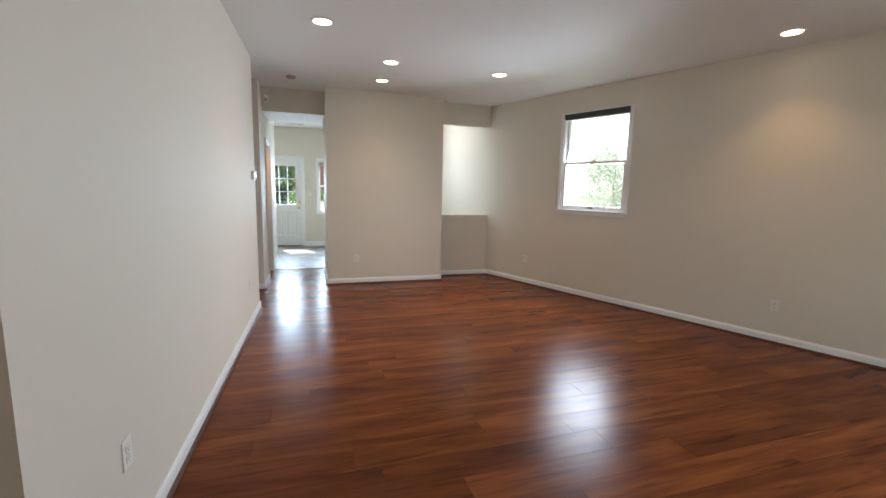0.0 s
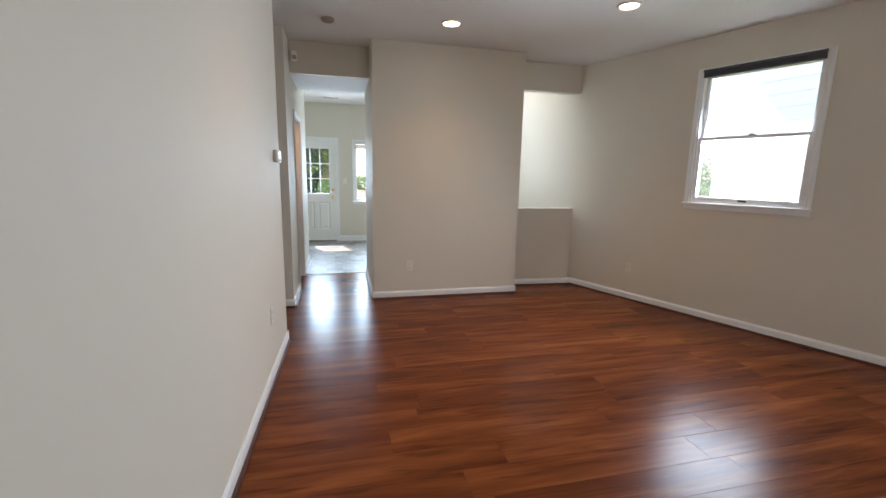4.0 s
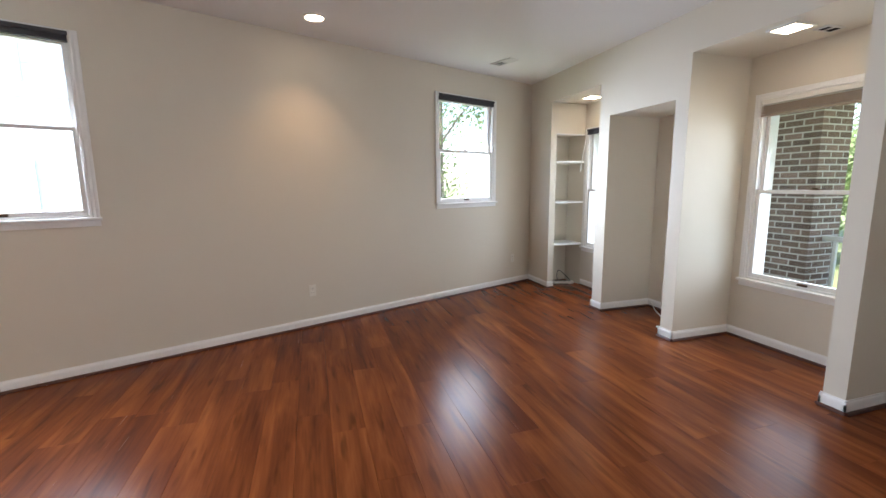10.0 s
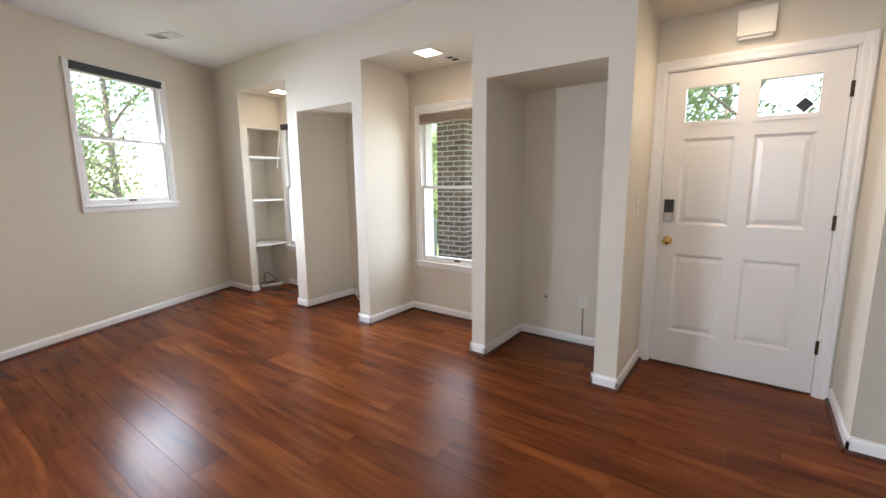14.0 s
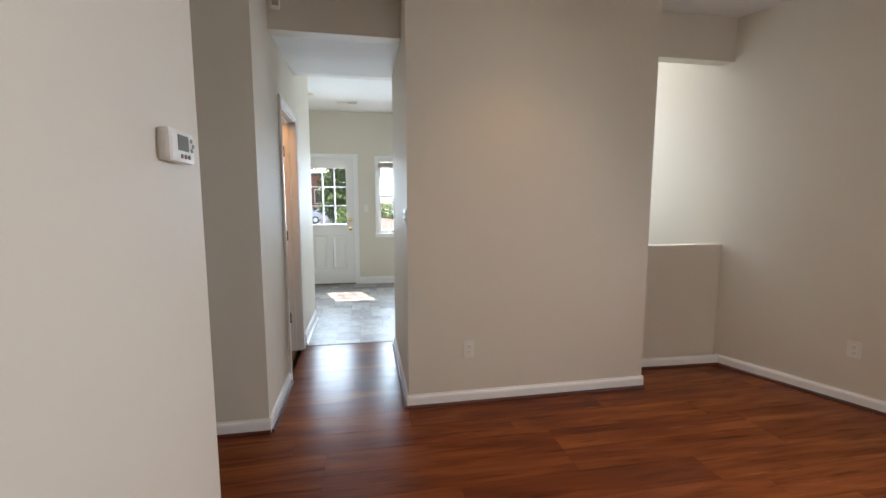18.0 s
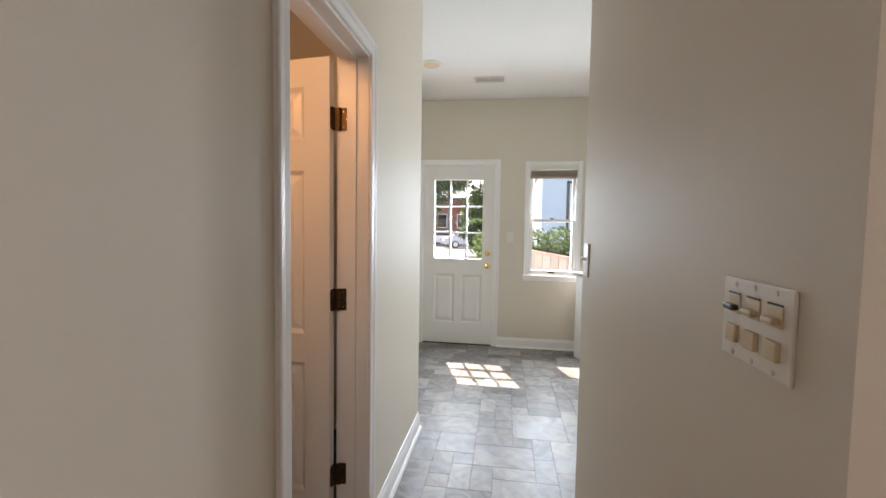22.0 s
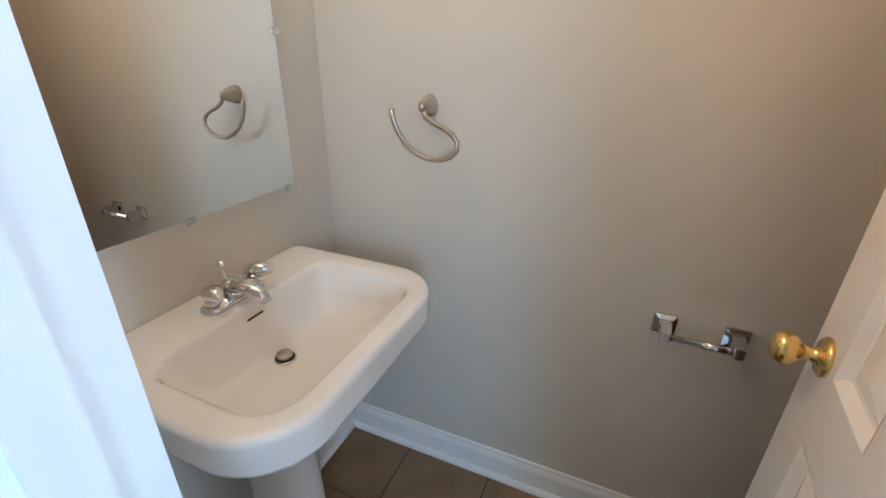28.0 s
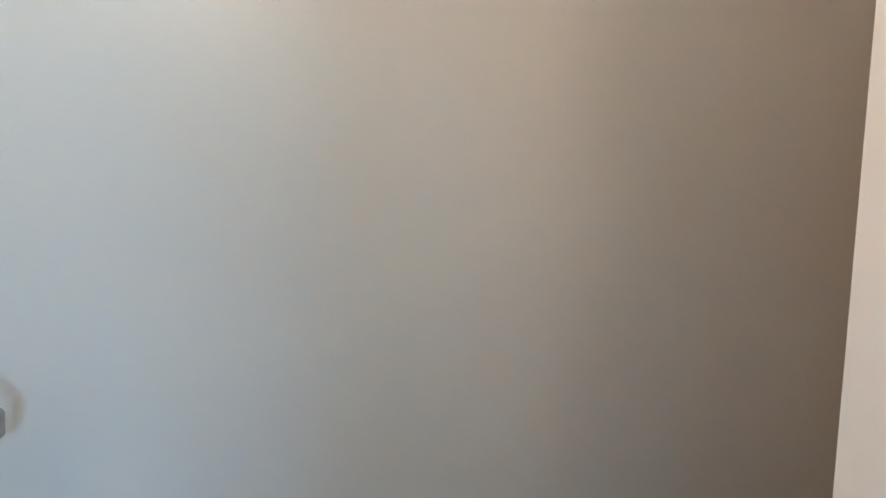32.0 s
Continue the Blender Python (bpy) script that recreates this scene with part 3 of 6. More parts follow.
# ---- windows ----
def sash_window(name, m, w, z0, z1, depth, blind="", label="", sill=True, case=0.045):
    """A double hung window; local x along the wall, y into the room, x centred, wall face at y = 0."""
    ob = thing(name, label, "window", kind="structure", m=m)
    casing(ob, w, z1, z0, case)
    part("window_frame", boxes((-w / 2, -w / 2 + 0.018, -depth, 0, z0, z1), (w / 2 - 0.018, w / 2, -depth, 0, z0, z1),
                               (-w / 2 + 0.018, w / 2 - 0.018, -depth, 0, z1 - 0.018, z1), (-w / 2 + 0.018, w / 2 - 0.018, -depth, 0, z0, z0 + 0.018)), TRIM, ob)
    iw = w / 2 - 0.02
    zm = (z0 + z1) / 2
    for nm, y, a, b, rail in (("lower_sash", -0.050, z0 + 0.018, zm + 0.016, 0.036), ("upper_sash", -0.088, zm - 0.016, z1 - 0.018, 0.024)):
        st = 0.030
        top = 0.024 if nm == "upper_sash" else 0.028
        low = rail if nm == "lower_sash" else 0.028
        sash = part(nm, boxes((-iw, -iw + st, y, y + 0.034, a, b), (iw - st, iw, y, y + 0.034, a, b),
                              (-iw + st, iw - st, y, y + 0.034, a, a + low), (-iw + st, iw - st, y, y + 0.034, b - top, b)), TRIM, ob)
        pane = part("pane", box(-iw + st - 0.004, iw - st + 0.004, y + 0.014, y + 0.018, a + low - 0.004, b - top + 0.004), GLASS, sash)
        pane.visible_shadow = False
    part("sash_lift", box(-0.035, 0.035, -0.016, 0.0, z0 + 0.024, z0 + 0.042, 0.004), BRONZE, ob, "dark bronze sash lift")
    part("sash_lock", boxes((-0.03, 0.03, -0.05, -0.026, zm + 0.016, zm + 0.025), (-0.012, 0.022, -0.047, -0.030, zm + 0.025, zm + 0.034)), BRONZE, ob, "dark bronze sash lock")
    if sill:
        part("window_sill", box(-w / 2 - case - 0.010, w / 2 + case + 0.010, -0.02, 0.040, z0 - 0.022, z0, 0.006), TRIM, ob)
        part("apron", box(-w / 2 - case, w / 2 + case, 0.0, 0.013, z0 - 0.066, z0 - 0.022, 0.003), TRIM, ob)
    if blind == "dark":
        hr = part("shade_headrail", box(-w / 2 + 0.008, w / 2 - 0.008, -0.022, 0.030, z1 + 0.004, z1 + 0.030, 0.004), BLINDD, ob, "dark shade headrail")
        for k in range(5):
            part("pleat", box(-w / 2 + 0.014, w / 2 - 0.014, -0.014 + 0.004 * (k % 2), 0.020 + 0.004 * (k % 2), z1 - 0.028 + k * 0.0064, z1 - 0.0226 + k * 0.0064), BLINDD, hr)
        part("bottom_rail", box(-w / 2 + 0.012, w / 2 - 0.012, -0.014, 0.024, z1 - 0.040, z1 - 0.029, 0.003), BLINDD, hr)
    if blind == "tan":
        rail = part("blind_headrail", box(-w / 2 + 0.006, w / 2 - 0.006, -0.035, 0.012, z1 - 0.045, z1 - 0.006, 0.003), PLASTIC, ob, "pale blind headrail")
        for k in range(9):
            part("blind_slat", box(-w / 2 + 0.012, w / 2 - 0.012, -0.038, 0.012, z1 - 0.060 - k * 0.0075, z1 - 0.056 - k * 0.0075), BLIND, rail)
        part("blind_bottom_rail", box(-w / 2 + 0.010, w / 2 - 0.010, -0.036, 0.014, z1 - 0.142, z1 - 0.126, 0.003), BLIND, rail)
    return ob


w1 = sash_window("window_1", right_pose(1.916), 0.945, WIN_Z0, WIN_Z1, 0.15, "dark", "white double-hung sash window with raised dark shade")
w2 = sash_window("window_2", right_pose(6.085), 0.92, WIN_Z0, WIN_Z1, 0.15, "dark", "white double-hung sash window looking into trees")
w3 = sash_window("window_3", along((2.14, YE), (3.14, YE)), 0.92, 0.555, 2.09, 0.2, "tan", "tall white sash window with tan blind pulled up")
w4 = sash_window("window_4", along((4.40, YW), (5.4, YW)), 0.80, 0.555, 2.09, 0.31, "dark", "tall white sash window beside the shelf niche")
w5 = sash_window("window_5", along((0.3225, 11.10), (-0.6775, 11.10)), 0.525, 0.835, 2.05, 0.15, "tan", "white kitchen sash window with raised tan blind")

# two unseen windows, added as openings for the kitchen and stairwell fill lamps
w6 = sash_window("unseen_window_6", slant_pose(-2.32), 0.92, 1.15, 2.35, 0.15, "", "unseen white sash window added for fill light in the kitchen")
w7 = sash_window("unseen_window_7", along((1.70, 7.525), (1.70, 6.525)), 0.75, 1.0, 2.3, 0.07, "", "unseen white sash window added for fill light in the stairwell", sill=False)


# ---- doors ----
def panel_leaf(name, w, h, th, panels, parent, lites=(), m=None, mat=None, mullions=()):
    """A door leaf, hinge edge at x = 0, bottom at z = 0, centred on y = 0, with moulded panels (x0, x1, z0, z1) and glazed lites."""
    mat = mat or DOORW
    holes = [*panels, *lites]
    xs = sorted({0.0, w, *[v for p in holes for v in p[:2]]})
    zs = sorted({0.0, h, *[v for p in holes for v in p[2:]]})
    bm = bmesh.new()
    for a, b in zip(xs, xs[1:]):
        low = None
        for c, d in zip(zs, zs[1:]):
            mx, mz = (a + b) / 2, (c + d) / 2
            hole = any(p[0] < mx < p[1] and p[2] < mz < p[3] for p in holes)
            if not hole and low is None:
                low = c
            if hole and low is not None:
                add_box(bm, a, b, -th / 2, th / 2, low, c)
                low = None
        if low is not None:
            add_box(bm, a, b, -th / 2, th / 2, low, h)
    bmesh.ops.remove_doubles(bm, verts=bm.verts, dist=1e-5)
    leaf = part(name, bm, mat, parent)
    if m is not None:
        leaf.matrix_world = m
    for x0, x1, z0, z1 in panels:
        b2 = bmesh.new()
        for side in (1, -1):
            rings = []
            for inset, y in ((0.0, th / 2 + 0.0005), (0.004, th / 2 - 0.002), (0.017, th / 2 - 0.0115), (0.023, th / 2 - 0.012), (0.052, th / 2 - 0.0035)):
                rings.append([b2.verts.new((x, side * y, z)) for x, z in ((x0 + inset, z0 + inset), (x1 - inset, z0 + inset), (x1 - inset, z1 - inset), (x0 + inset, z1 - inset))])
            for a, b in zip(rings, rings[1:]):
                for k in range(4):
                    b2.faces.new((a[k], a[(k + 1) % 4], b[(k + 1) % 4], b[k]))
            b2.faces.new(rings[-1])
        bmesh.ops.recalc_face_normals(b2, faces=b2.faces)
        part("panel", b2, mat, leaf)
    for x0, x1, z0, z1 in lites:
        pane = part("pane", box(x0 - 0.003, x1 + 0.003, -0.003, 0.003, z0 - 0.003, z1 + 0.003), GLASS, leaf)
        pane.visible_shadow = False
        bead = boxes((x0 - 0.022, x0 + 0.006, -th / 2 - 0.008, th / 2 + 0.008, z0 - 0.022, z1 + 0.022), (x1 - 0.006, x1 + 0.022, -th / 2 - 0.008, th / 2 + 0.008, z0 - 0.022, z1 + 0.022),
                     (x0 + 0.006, x1 - 0.006, -th / 2 - 0.008, th / 2 + 0.008, z0 - 0.022, z0 + 0.006), (x0 + 0.006, x1 - 0.006, -th / 2 - 0.008, th / 2 + 0.008, z1 - 0.006, z1 + 0.022))
        part("glazing_bead", bead, mat, leaf)
    for x0, x1, z0, z1 in mullions:
        part("muntin", box(x0, x1, -th / 2 + 0.004, th / 2 - 0.004, z0, z1), mat, leaf)
    return leaf


def knob(parent, x, z, th, mat, sides=(1, -1), spun=True, r=0.027):
    """A round knob on its rose, on one or both faces of a leaf."""
    for s in sides:
        bm = lathe([(0.032, 0), (0.032, 0.004), (0.026, 0.009), (0.012, 0.012), (0.011, 0.028), (0.016, 0.034), (r * 0.93, 0.042), (r, 0.052), (r * 0.93, 0.062), (r * 0.6, 0.068), (0.004, 0.070)])
        bmesh.ops.transform(bm, matrix=pose(x, s * th / 2, z, -90 * s, 0, 0), verts=bm.verts)
        part("knob", bm, mat, parent, "polished round brass knob", smooth=True)


def hinge(parent, x, y, z, mat, side=1, reach=0.032):
    """A butt hinge seen on edge: two rounded leaves and a knuckled barrel."""
    h = part("hinge", boxes((x - reach, x - 0.003, y - 0.0015, y + 0.0015, z - 0.045, z + 0.045, 0.001), (x + 0.003, x + reach, y - 0.0015, y + 0.0015, z - 0.045, z + 0.045, 0.001)), mat, parent, "aged bronze hinge")
    for k in range(5):
        bm = lathe([(0.0065, z - 0.045 + k * 0.018 + 0.0006), (0.0065, z - 0.045 + (k + 1) * 0.018 - 0.0006)], 10)
        bmesh.ops.translate(bm, vec=(x, y + side * 0.003, 0), verts=bm.verts)
        part("knuckle", bm, mat, h)
    return h


def six_panels(w, h, stile=0.115, mull=0.10):
    a, b = stile, (w - mull) / 2
    c, d = (w + mull) / 2, w - stile
    rows = [(0.11 * h, 0.385 * h), (0.445 * h, 0.779 * h), (0.84 * h, 0.945 * h)]
    return [(x0, x1, z0, z1) for x0, x1 in ((a, b), (c, d)) for z0, z1 in rows]


# front door, closed
fd = thing("door_1", "white four-panel front door with two small lites, closed", "door", kind="structure", m=along((-0.13, YE), (0.87, YE)))
casing(fd, 0.98, 2.115, 0, 0.066)
part("door_frame", boxes((-0.49, -0.475, -0.2, 0, 0, 2.115), (0.475, 0.49, -0.2, 0, 0, 2.115), (-0.475, 0.475, -0.2, 0, 2.108, 2.115)), TRIM, fd)
part("threshold", box(-0.475, 0.475, -0.2, 0.0, 0.0, 0.016), BRONZE, fd)
lf = panel_leaf("door_leaf", 0.944, 2.088, 0.044,
                [(0.125, 0.430, 1.045, 1.64), (0.530, 0.835, 1.045, 1.64), (0.125, 0.430, 0.25, 0.83), (0.530, 0.835, 0.25, 0.83)], fd,
                [(0.125, 0.430, 1.745, 1.98), (0.530, 0.835, 1.745, 1.98)])
lf.matrix_parent_inverse = Matrix()
lf.matrix_basis = pose(-0.472, -0.028, 0.016)
lf["label"] = "white panelled leaf"
knob(lf, 0.882, 0.925, 0.044, BRASS, (1,))
kp = part("keypad", box(0.848, 0.916, 0.022, 0.054, 1.06, 1.225, 0.008), NICKEL, lf, "electronic keypad deadbolt, grey with black pad")
part("key_area", box(0.853, 0.911, 0.053, 0.058, 1.13, 1.222, 0.004), BLACK, kp)
part("turn_piece", box(0.868, 0.896, 0.053, 0.062, 1.078, 1.115, 0.003), STEEL, kp)
part("strike_plate", box(0.944, 0.948, -0.02, 0.02, 0.87, 0.97), BRASS, lf)
for z in (0.324, 1.11, 1.88):
    hinge(fd, -0.474, -0.001, z, BRONZE, reach=0.009)
part("sun_catcher", lathe([(0.002, -0.001), (0.045, 0.0), (0.002, 0.001)], 4), BLACK, lf, "small dark diamond ornament in the lite").matrix_basis = pose(0.20, 0.008, 1.80, 90, 0, 0)

# bathroom door, swung open into the bathroom
bdm = along((XH, 7.65), (XH, 6.65))
bd = thing("door_2", "white six-panel bathroom door standing open", "door", kind="structure", m=bdm)
casing(bd, 0.656, 2.056, 0, 0.062)
part("door_frame", boxes((-0.338, -0.322, -0.128, 0, 0, 2.06), (0.322, 0.338, -0.145, 0, 0, 2.06), (-0.322, 0.322, -0.128, 0, 2.044, 2.06),
                         (-0.322, -0.311, -0.088, -0.05, 0, 2.044), (0.311, 0.322, -0.101, -0.06, 0, 2.044), (-0.311, 0.311, -0.088, -0.05, 2.033, 2.044)), TRIM, bd)
casb = thing("door_casing", "white casing on the bathroom side", "trim", kind="structure", m=along((XH - 0.128, 7.65), (XH - 0.128, 8.65)))
casing(casb, 0.656, 2.056, 0, 0.062)
LEAF_W = 0.62
lfb = panel_leaf("door_leaf", LEAF_W, 2.025, 0.035, six_panels(LEAF_W, 2.025), bd, mat=DOORW)
lfb.matrix_parent_inverse = Matrix()
lfb.matrix_basis = bdm.inverted() @ Matrix.Translation((XH - 0.123, 7.965, 0)) @ Matrix.Rotation(radians(180 - 7), 4, "Z") @ Matrix.Translation((0.019, 0.0255, 0.012))
knob(lfb, LEAF_W - 0.062, 0.905, 0.035, BRASS)
LEAF_M = Matrix.Translation((XH - 0.123, 7.965, 0)) @ Matrix.Rotation(radians(180 - 7), 4, "Z")


def hinge_leaf(w, m):
    """A hinge plate with two rounded corners: its knuckle edge on x = 0, 2 mm thick, set by m."""
    pts, r, h = [(0.0, -0.046), (0.0, 0.046)], 0.014, 0.046
    for cz, a0 in ((h - r, 90), (-h + r, 0)):
        for k in range(6):
            a = radians(a0 - 18 * k)
            pts.append((w - r + r * math.cos(a), cz + r * math.sin(a)))
    bm = plate(pts, 0.0, 0.002)
    bmesh.ops.transform(bm, matrix=m, verts=bm.verts)
    return bm


for z in (0.310, 1.060, 1.800):
    jm = Matrix.Translation((XH - 0.119, 7.9705, z)) @ Matrix.Rotation(radians(90), 4, "X")
    hg = part("hinge", hinge_leaf(0.036, jm), BRONZE, bd, "aged bronze hinge")
    hg.matrix_parent_inverse = bdm.inverted()
    em = LEAF_M @ Matrix.Translation((0.0185, 0.003, z)) @ Matrix(((0, 0, -1, 0), (1, 0, 0, 0), (0, 1, 0, 0), (0, 0, 0, 1)))
    part("door_plate", hinge_leaf(0.036, em), BRONZE, hg)
    part("web", box(XH - 0.140, XH - 0.119, 7.961, 7.963, z - 0.045, z + 0.045), BRONZE, hg)
    for k in range(5):
        kb = lathe([(0.0068, z - 0.046 + k * 0.0184 + 0.0006), (0.0068, z - 0.046 + (k + 1) * 0.0184 - 0.0006)], 10)
        bmesh.ops.translate(kb, vec=(XH - 0.121, 7.963, 0), verts=kb.verts)
        part("knuckle", kb, BRONZE, hg)
    for sx, sz in ((0.012, 0.030), (0.026, 0.0), (0.012, -0.030)):
        for mm, flip in ((jm, 1), (em, 1)):
            sc = lathe([(0.0035, 0.002), (0.0025, 0.0032)], 8)
            bmesh.ops.transform(sc, matrix=mm @ Matrix.Translation((sx, sz, 0)), verts=sc.verts)
            part("screw", sc, BRASS, hg)

# kitchen back door, closed, with nine lites
kd = thing("door_3", "white back door with nine-pane window, closed", "door", kind="structure", m=along((-0.725, 11.10), (-1.725, 11.10)))
casing(kd, 0.82, 2.06, 0, 0.06)
part("door_frame", boxes((-0.41, -0.398, -0.15, 0, 0, 2.06), (0.398, 0.41, -0.15, 0, 0, 2.06), (-0.398, 0.398, -0.15, 0, 2.052, 2.06)), TRIM, kd)
part("threshold", box(-0.398, 0.398, -0.15, 0.0, 0.0, 0.014), BRONZE, kd)
lx0, lx1, lz0, lz1 = 0.116, 0.678, 0.975, 1.885
mul = [(lx0 + (lx1 - lx0) * k / 3 - 0.009, lx0 + (lx1 - lx0) * k / 3 + 0.009, lz0, lz1) for k in (1, 2)]
mul += [(lx0, lx1, lz0 + (lz1 - lz0) * k / 3 - 0.009, lz0 + (lz1 - lz0) * k / 3 + 0.009) for k in (1, 2)]
lfk = panel_leaf("door_leaf", 0.794, 2.036, 0.044, [(0.12, 0.36, 0.24, 0.80), (0.434, 0.674, 0.24, 0.80)], kd, [(lx0, lx1, lz0, lz1)], mullions=mul)
lfk.matrix_parent_inverse = Matrix()
lfk.matrix_basis = pose(0.397, -0.028, 0.014, 0, 0, 180)
knob(lfk, 0.735, 0.905, 0.044, BRASS, (-1,))
db = lathe([(0.030, 0), (0.030, 0.006), (0.024, 0.012), (0.014, 0.013), (0.006, 0.014), (0.005, 0.026), (0.002, 0.027)])
bmesh.ops.transform(db, matrix=pose(0.735, -0.022, 1.05, 90), verts=db.verts)
part("deadbolt", db, BRASS, lfk, "brass deadbolt turn", smooth=True)

# closet door in the recess, leaf laid on the wall to fit the camera's view
cd = thing("door_4", "white closet door with a brass knob, set flat to fit the camera's view", "door", kind="structure", m=along((-1.51, 6.053), (-1.51, 5.053)))
lfc = panel_leaf("door_leaf", 0.76, 2.035, 0.035, six_panels(0.76, 2.035), cd)
lfc.matrix_parent_inverse = Matrix()
lfc.matrix_basis = pose(0.315, 0.030, 0.012, 0, 0, 180)
knob(lfc, 0.70, 0.87, 0.035, BRASS, (-1,))
# door beyond the stair opening
sd = thing("door_5", "white interior door up a step beyond the stair opening", "door", kind="structure", m=along((-1.555, 0.641), (-0.555, 0.641)))
casing(sd, 0.72, 2.23, 0.18, 0.06)
lfs = panel_leaf("door_leaf", 0.72, 2.04, 0.03, six_panels(0.72, 2.04), sd)
lfs.matrix_parent_inverse = Matrix()
lfs.matrix_basis = pose(-0.36, 0.018, 0.19)


# ---- small fittings on the walls ----
def outlet(m, label="ivory duplex wall outlet", mat=None):
    ob = thing("wall_outlet", label, "outlet", "wall outlets", m=m)
    part("cover_plate", box(-0.036, 0.036, 0, 0.006, -0.058, 0.058, 0.003), mat or IVORY, ob)
    for z in (-0.021, 0.021):
        f = part("socket", box(-0.017, 0.017, 0.005, 0.009, z - 0.0135, z + 0.0135, 0.003), mat or IVORY, ob)
        part("slot", boxes((-0.008, -0.006, 0.0085, 0.0094, z - 0.001, z + 0.008), (0.005, 0.007, 0.0085, 0.0094, z - 0.001, z + 0.008), (-0.002, 0.002, 0.0085, 0.0094, z - 0.010, z - 0.006)), BLACK, f)
    part("screw", box(-0.003, 0.003, 0.005, 0.0075, -0.003, 0.003), VENTM, ob)
    return ob


def switch(m, gangs=1, label="ivory toggle light switch", mat=None):
    ob = thing("light_switch", label, "light switch", "light switches", m=m)
    w = 0.036 + 0.023 * (gangs - 1)
    part("cover_plate", box(-w, w, 0, 0.006, -0.058, 0.058, 0.003), mat or IVORY, ob)
    for g in range(gangs):
        x = (g - (gangs - 1) / 2) * 0.046
        part("collar", box(x - 0.008, x + 0.008, 0.005, 0.008, -0.014, 0.014, 0.002), mat or IVORY, ob)
        tg = box(x - 0.005, x + 0.005, 0.006, 0.024, -0.004, 0.006, 0.002)
        bmesh.ops.rotate(tg, cent=(x, 0.006, 0), matrix=Matrix.Rotation(radians(28), 3, "X"), verts=tg.verts)
        part("toggle", tg, mat or IVORY, ob)
        for z in (-0.042, 0.042):
            part("screw", box(x - 0.003, x + 0.003, 0.005, 0.0075, z - 0.003, z + 0.003), VENTM, ob)
    return ob


def ceiling_vent(x, y, z, w, d, turn=0.0, label="white louvred ceiling vent", dark=False, tilt=40):
    ob = thing("ceiling_vent", label, "vent", "ceiling vents", m=pose(x, y, z, 0, 0, turn))
    part("frame", boxes((-w / 2, w / 2, -d / 2, -d / 2 + 0.018, -0.008, 0), (-w / 2, w / 2, d / 2 - 0.018, d / 2, -0.008, 0), (-w / 2, -w / 2 + 0.018, -d / 2 + 0.018, d / 2 - 0.018, -0.008, 0), (w / 2 - 0.018, w / 2, -d / 2 + 0.018, d / 2 - 0.018, -0.008, 0)), VENTM, ob)
    # thin dark sheet painted in for the shaded hollow of the duct
    part("duct_shade", box(-w / 2 + 0.016, w / 2 - 0.016, -d / 2 + 0.016, d / 2 - 0.016, -0.0015, 0), DARK, ob)
    n = int((w - 0.04) / 0.0105)
    for k in range(n):
        sx = -w / 2 + 0.024 + k * (w - 0.048) / (n - 1)
        if abs(sx) < 0.012:
            continue
        sl = box(sx - 0.0042, sx + 0.0042, -d / 2 + 0.017, d / 2 - 0.017, -0.007, -0.0055)
        bmesh.ops.rotate(sl, cent=(sx, 0, -0.006), matrix=Matrix.Rotation(radians(-tilt if sx < 0 else tilt), 3, "Y"), verts=sl.verts)
        part("slat", sl, DARK if dark else VENTM, ob)
    part("divider", box(-0.008, 0.008, -d / 2 + 0.017, d / 2 - 0.017, -0.008, -0.002), VENTM, ob)
    return ob


# local y points into the room
def left_pose(y, z):
    """A pose on the thermostat wall at y."""
    x = WLA[0] + (WLB[0] - WLA[0]) * (WLA[1] - y) / (WLA[1] - WLB[1])
    return along((x, y), (x + WLB[0] - WLA[0], y + WLB[1] - WLA[1]), z)


outlet(left_pose(2.136, 0.431))
outlet(left_pose(4.96, 0.445))
outlet(along((0.508, 6.70), (-0.5, 6.70), 0.378))
for s, z in ((0.856, 0.378), (4.008, 0.369), (6.95, 0.368)):
    outlet(right_pose(s, 0, z))
outlet(along((0.865, YE), (1.865, YE), 0.385), "ivory outlet with a cord channel down to the baseboard")
cc = thing("cord_channel", "narrow grey cord channel under the niche outlet", "cord channel", m=along((0.865, YE), (1.865, YE)))
part("channel", box(-0.007, 0.007, 0, 0.009, 0.09, 0.325, 0.002), SENSOR, cc)
hole = thing("cable_grommet", "small dark cable hole in the niche wall", "cable outlet", m=along((1.192, YE), (2.19, YE), 0.375))
part("ring", lathe([(0.016, -0.001), (0.016, 0.004), (0.011, 0.005), (0.009, 0.001)], 16), NICKEL, hole).matrix_basis = pose(0, 0, 0, -90)
part("plug", lathe([(0.010, 0.0), (0.009, 0.004)], 12), BLACK, hole).matrix_basis = pose(0, 0, 0, -90)

